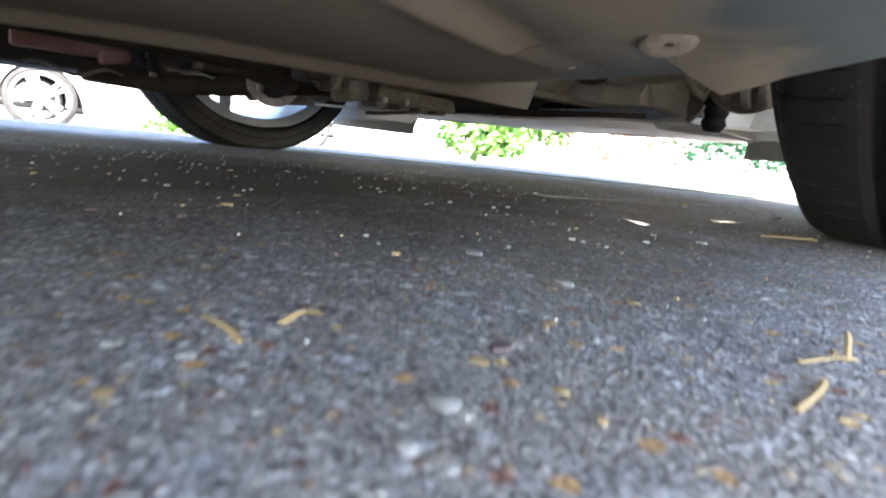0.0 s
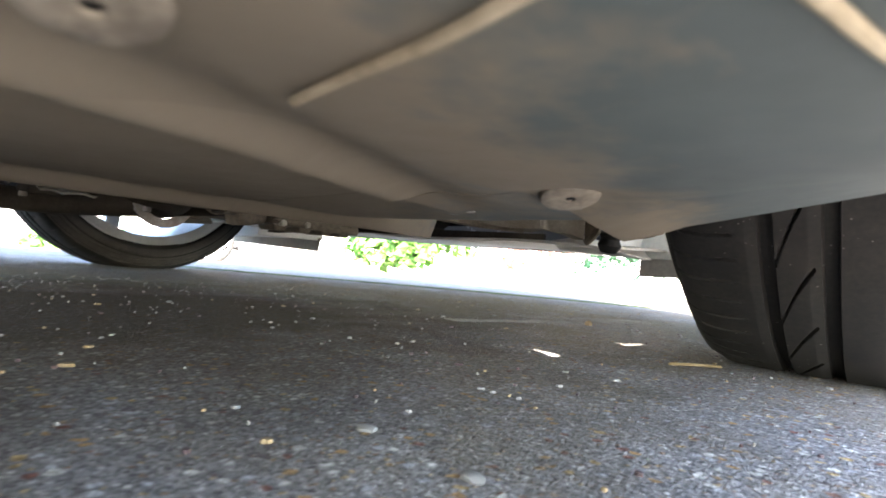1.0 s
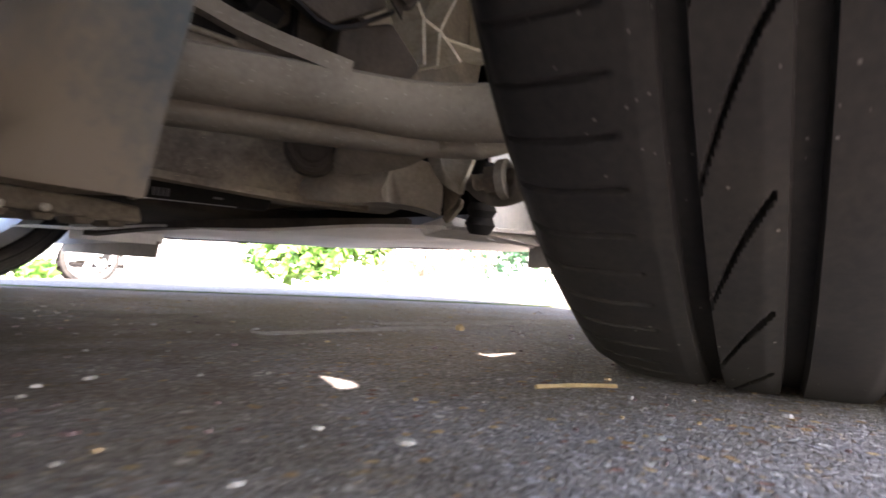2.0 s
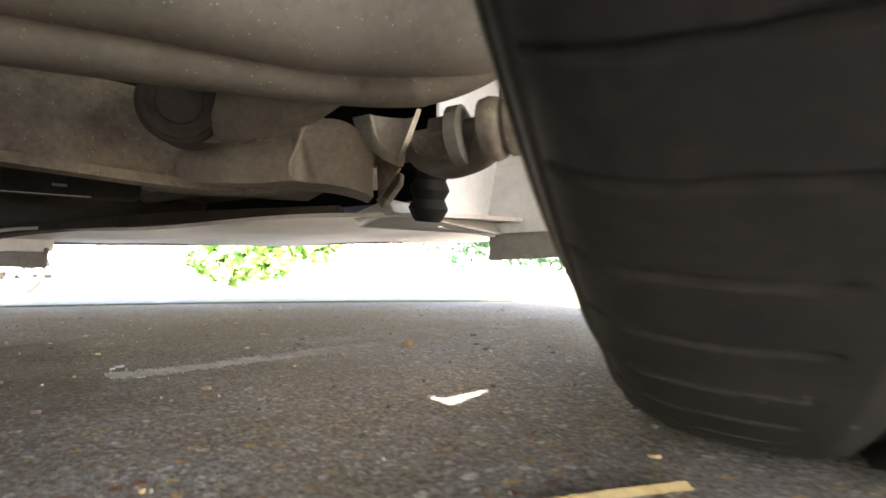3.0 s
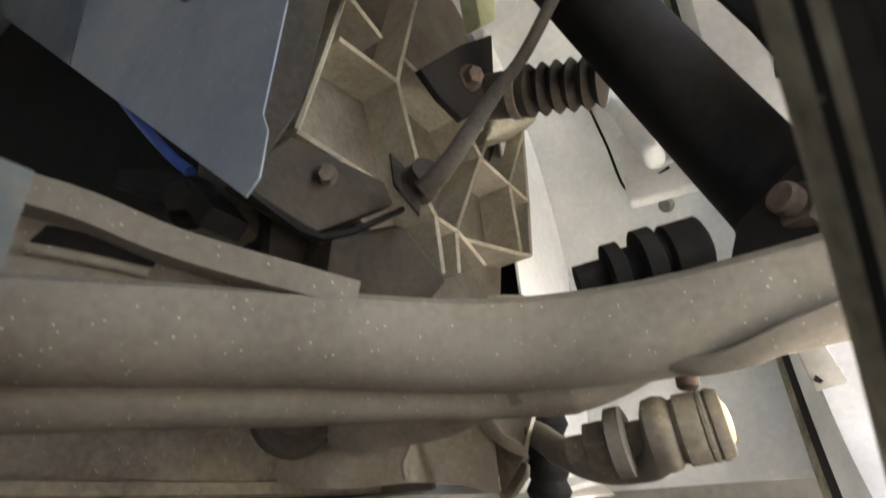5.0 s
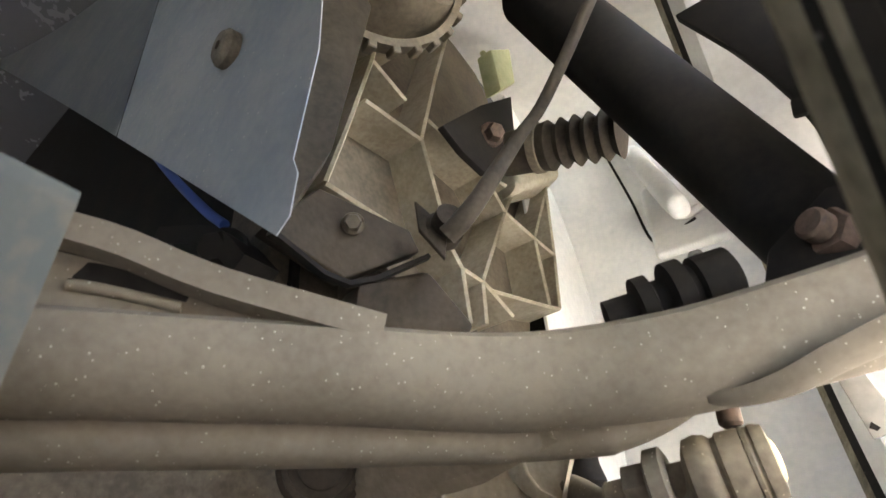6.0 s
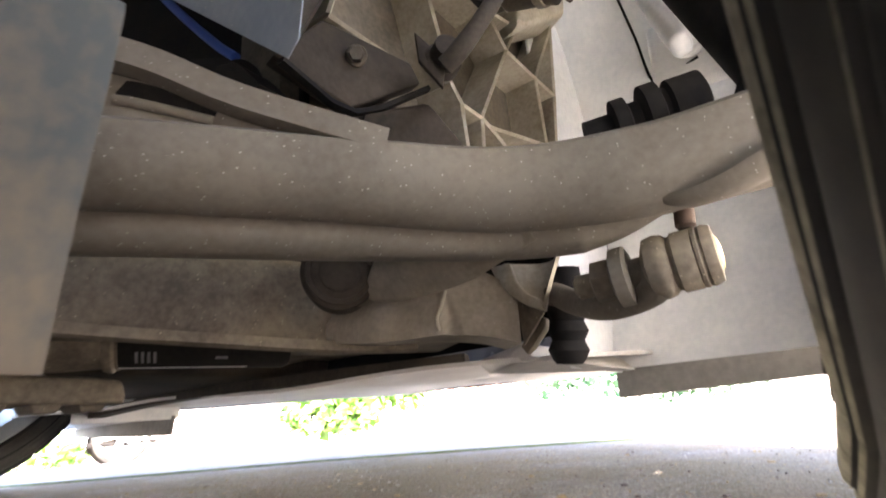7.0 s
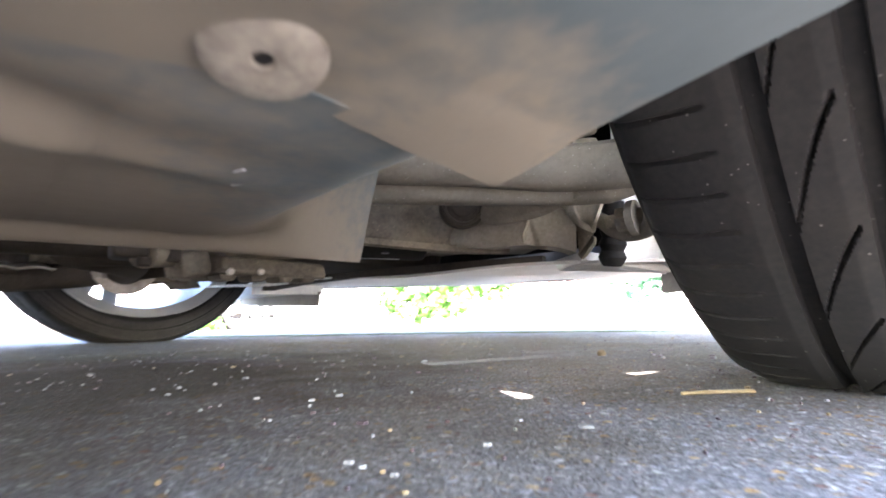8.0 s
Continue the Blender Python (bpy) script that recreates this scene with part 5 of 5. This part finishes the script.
for y0, y1 in ((0.35, 1.2), (1.28, 2.1)):
    part("side_window", slab([(OX + 0.004, y0, OG + 0.93), (OX + 0.004, y1, OG + 0.93), (OX + 0.004, y1 - 0.05, OG + 1.36), (OX + 0.004, y0 + 0.02, OG + 1.38)], 0.006, 0), M_GLASS, other, smooth=False)
for x, sgn in ((OX - 0.11, 1), (OX - 1.61, -1)):
    for yc in (0.43, 3.22):
        w = wheel_at(Vector((x, yc, OG + 0.306)), 0, sgn)
        w.parent = other

# ---------------------------------------------------------------- loose things on the ground
def chips(name, label, mat, count, seed, lo, hi, lay):
    """Stones bedded flush in the asphalt."""
    rnd = random.Random(seed)
    vs, fs = [], []
    for _ in range(count):
        x, y = rnd.uniform(*lay[0]), rnd.uniform(*lay[1])
        r = lo * (hi / lo) ** (rnd.random() ** 2.2)
        st, an, n = rnd.uniform(0.55, 1.0), rnd.uniform(0, 6.3), rnd.randint(5, 8)
        z = ground_z(x, y)
        b = len(vs)
        j = [rnd.uniform(0.75, 1.2) for _ in range(n)]
        for ring, (k, h) in enumerate(((1.0, -0.0012), (0.72, 0.0010 + r * 0.10))):
            for i in range(n):
                a = 2 * math.pi * i / n
                px, py = r * j[i] * k * math.cos(a), r * st * j[i] * k * math.sin(a)
                vs.append((x + px * math.cos(an) - py * math.sin(an), y + px * math.sin(an) + py * math.cos(an), z + h))
        for i in range(n):
            q = (i + 1) % n
            fs.append((b + i, b + q, b + n + q, b + n + i))
        fs.append(tuple(range(b + n, b + 2 * n)))
    me = bpy.data.meshes.new(name)
    me.from_pydata(vs, [], fs)
    me.materials.append(mat)
    return tagged(new(name, me), label, "gravel", kind="stuff")


LAY = ((-0.9, 0.35), (0.2, 1.5))
chips("pale_chippings", "pale stone chippings bedded in the asphalt", M_STONE, 480, 11, 0.0008, 0.0042, LAY)
chips("ochre_chippings", "ochre and orange stone chippings bedded in the asphalt", M_OCHRE, 170, 12, 0.0012, 0.0052, LAY)
chips("dark_chippings", "dark reddish stone chippings bedded in the asphalt", M_DARKSTONE, 420, 13, 0.0010, 0.0045, LAY)
chips("loose_grit", "loose pale grit lying under the car", M_GRIT, 260, 14, 0.0003, 0.0008, ((-1.0, 0.3), (0.4, 1.6)))


def streak(name, label, mat, count, seed, a, b, spread):
    """Fine grit lying along a line."""
    rnd = random.Random(seed)
    vs, fs = [], []
    side = Vector((b[1] - a[1], a[0] - b[0])).normalized()
    for _ in range(count):
        t, r = rnd.random(), rnd.uniform(0.0005, 0.0013)
        c = Vector(a).lerp(Vector(b), t) + side * (rnd.gauss(0, spread) + 0.006 * math.sin(t * 5))
        n, z = len(vs), ground_z(c.x, c.y)
        q = rnd.uniform(0, 6.3)
        vs += [(c.x + r * math.cos(q + k * 1.5708), c.y + r * math.sin(q + k * 1.5708), z - 0.0002) for k in range(4)] + [(c.x, c.y, z + r * 0.8)]
        fs += [(n + k, n + (k + 1) % 4, n + 4) for k in range(4)]
    me = bpy.data.meshes.new(name)
    me.from_pydata(vs, [], fs)
    me.materials.append(mat)
    return tagged(new(name, me), label, "grit", kind="stuff")


streak("grit_streak", "line of pale grit swept along the asphalt", M_GRIT, 5200, 21, (-0.306, 0.80), (-0.246, 1.03), 0.0065)
streak("grit_streak", "faint broad line of pale grit on the asphalt", M_GRIT, 2200, 22, (-0.33, 0.98), (-0.23, 1.22), 0.014)


SEAM = [(-1.9, 0.72), (-1.45, 1.02), (-1.05, 1.42), (-0.75, 1.62), (-0.40, 1.80), (-0.05, 1.93), (0.5, 2.06)]
tagged(link_mesh("mossy_seam", sweep([(x, y, ground_z(x, y) + 0.0005) for x, y in SEAM], [(-0.012, -0.002), (-0.006, 0.0022), (0.002, 0.0032), (0.008, 0.0014), (0.012, -0.002)], steps=14), M_MOSS), "dark mossy seam across the asphalt", "moss", kind="stuff")


def stone(name, label, x, y, r, mat, flat=0.35, seed=0):
    bm = bmesh.new()
    bmesh.ops.create_icosphere(bm, subdivisions=2, radius=1)
    for v in bm.verts:
        v.co *= 1 + 0.25 * noise.noise(v.co * 1.7 + Vector((seed, 0, 0)))
        v.co = Vector((v.co.x * r, v.co.y * r * 0.75, max(v.co.z, -0.6) * r * flat))
    lowest = min(v.co.z for v in bm.verts)
    bmesh.ops.translate(bm, vec=Vector((x, y, ground_z(x, y) - lowest - 0.0004)), verts=bm.verts)
    return tagged(link_mesh(name, bm, mat), label, "stone")


for k, (x, y, r, m, f) in enumerate(((0.127, 0.320, 0.0042, M_STONE, 0.3), (0.113, 0.340, 0.0030, M_OCHRE, 0.25), (0.096, 0.270, 0.0026, M_OCHRE, 0.25), (0.136, 0.306, 0.0024, M_STONE, 0.4), (0.129, 0.269, 0.0026, M_STONE, 0.4), (0.092, 0.383, 0.0035, M_STONE, 0.25), (0.132, 0.346, 0.0022, M_OCHRE, 0.4), (0.066, 0.422, 0.0046, M_STONE, 0.4), (0.009, 0.425, 0.0050, M_STONE, 0.3), (0.004, 0.636, 0.0040, M_STONE, 0.35), (-0.223, 1.002, 0.0052, M_OCHRE, 0.95), (0.092, 0.428, 0.0032, M_OCHRE, 0.25), (-0.471, 0.523, 0.0040, M_STONE, 0.4))):
    stone("pebble", ("pale" if m is M_STONE else "ochre") + " pebble lying on the asphalt", x, y, r, m, f, k)


def straw(label, points, w, name="straw", mat=M_STRAW):
    pts = [Vector((x, y, ground_z(x, y) + h)) for x, y, h in points]
    return tagged(link_mesh(name, sweep(pts, [(-w, 0), (0, w * 0.45), (w, 0), (0, -w * 0.3)], steps=4), mat), label, "straw")


straw("short dry orange straw on the asphalt", [(0.064, 0.294, 0.001), (0.074, 0.296, 0.0016), (0.083, 0.297, 0.001)], 0.0011)
straw("pale dry seed husk on the asphalt", [(0.075, 0.309, 0.001), (0.073, 0.315, 0.0025), (0.071, 0.321, 0.001)], 0.0016)
straw("forked dry twig on the asphalt", [(0.148, 0.419, 0.001), (0.152, 0.429, 0.002), (0.155, 0.438, 0.001)], 0.0010)
straw("dry stalk beside the forked twig", [(0.154, 0.434, 0.001), (0.150, 0.446, 0.004), (0.146, 0.458, 0.003)], 0.0010)
straw("pale dry stalk lying on the asphalt", [(0.161, 0.384, 0.001), (0.160, 0.397, 0.0018), (0.157, 0.410, 0.001)], 0.0011)
straw("flat pale leaf stalk behind the tyre", [(-0.006, 0.750, 0.001), (0.008, 0.763, 0.0016), (0.024, 0.780, 0.001)], 0.0030, "dry_leaf")
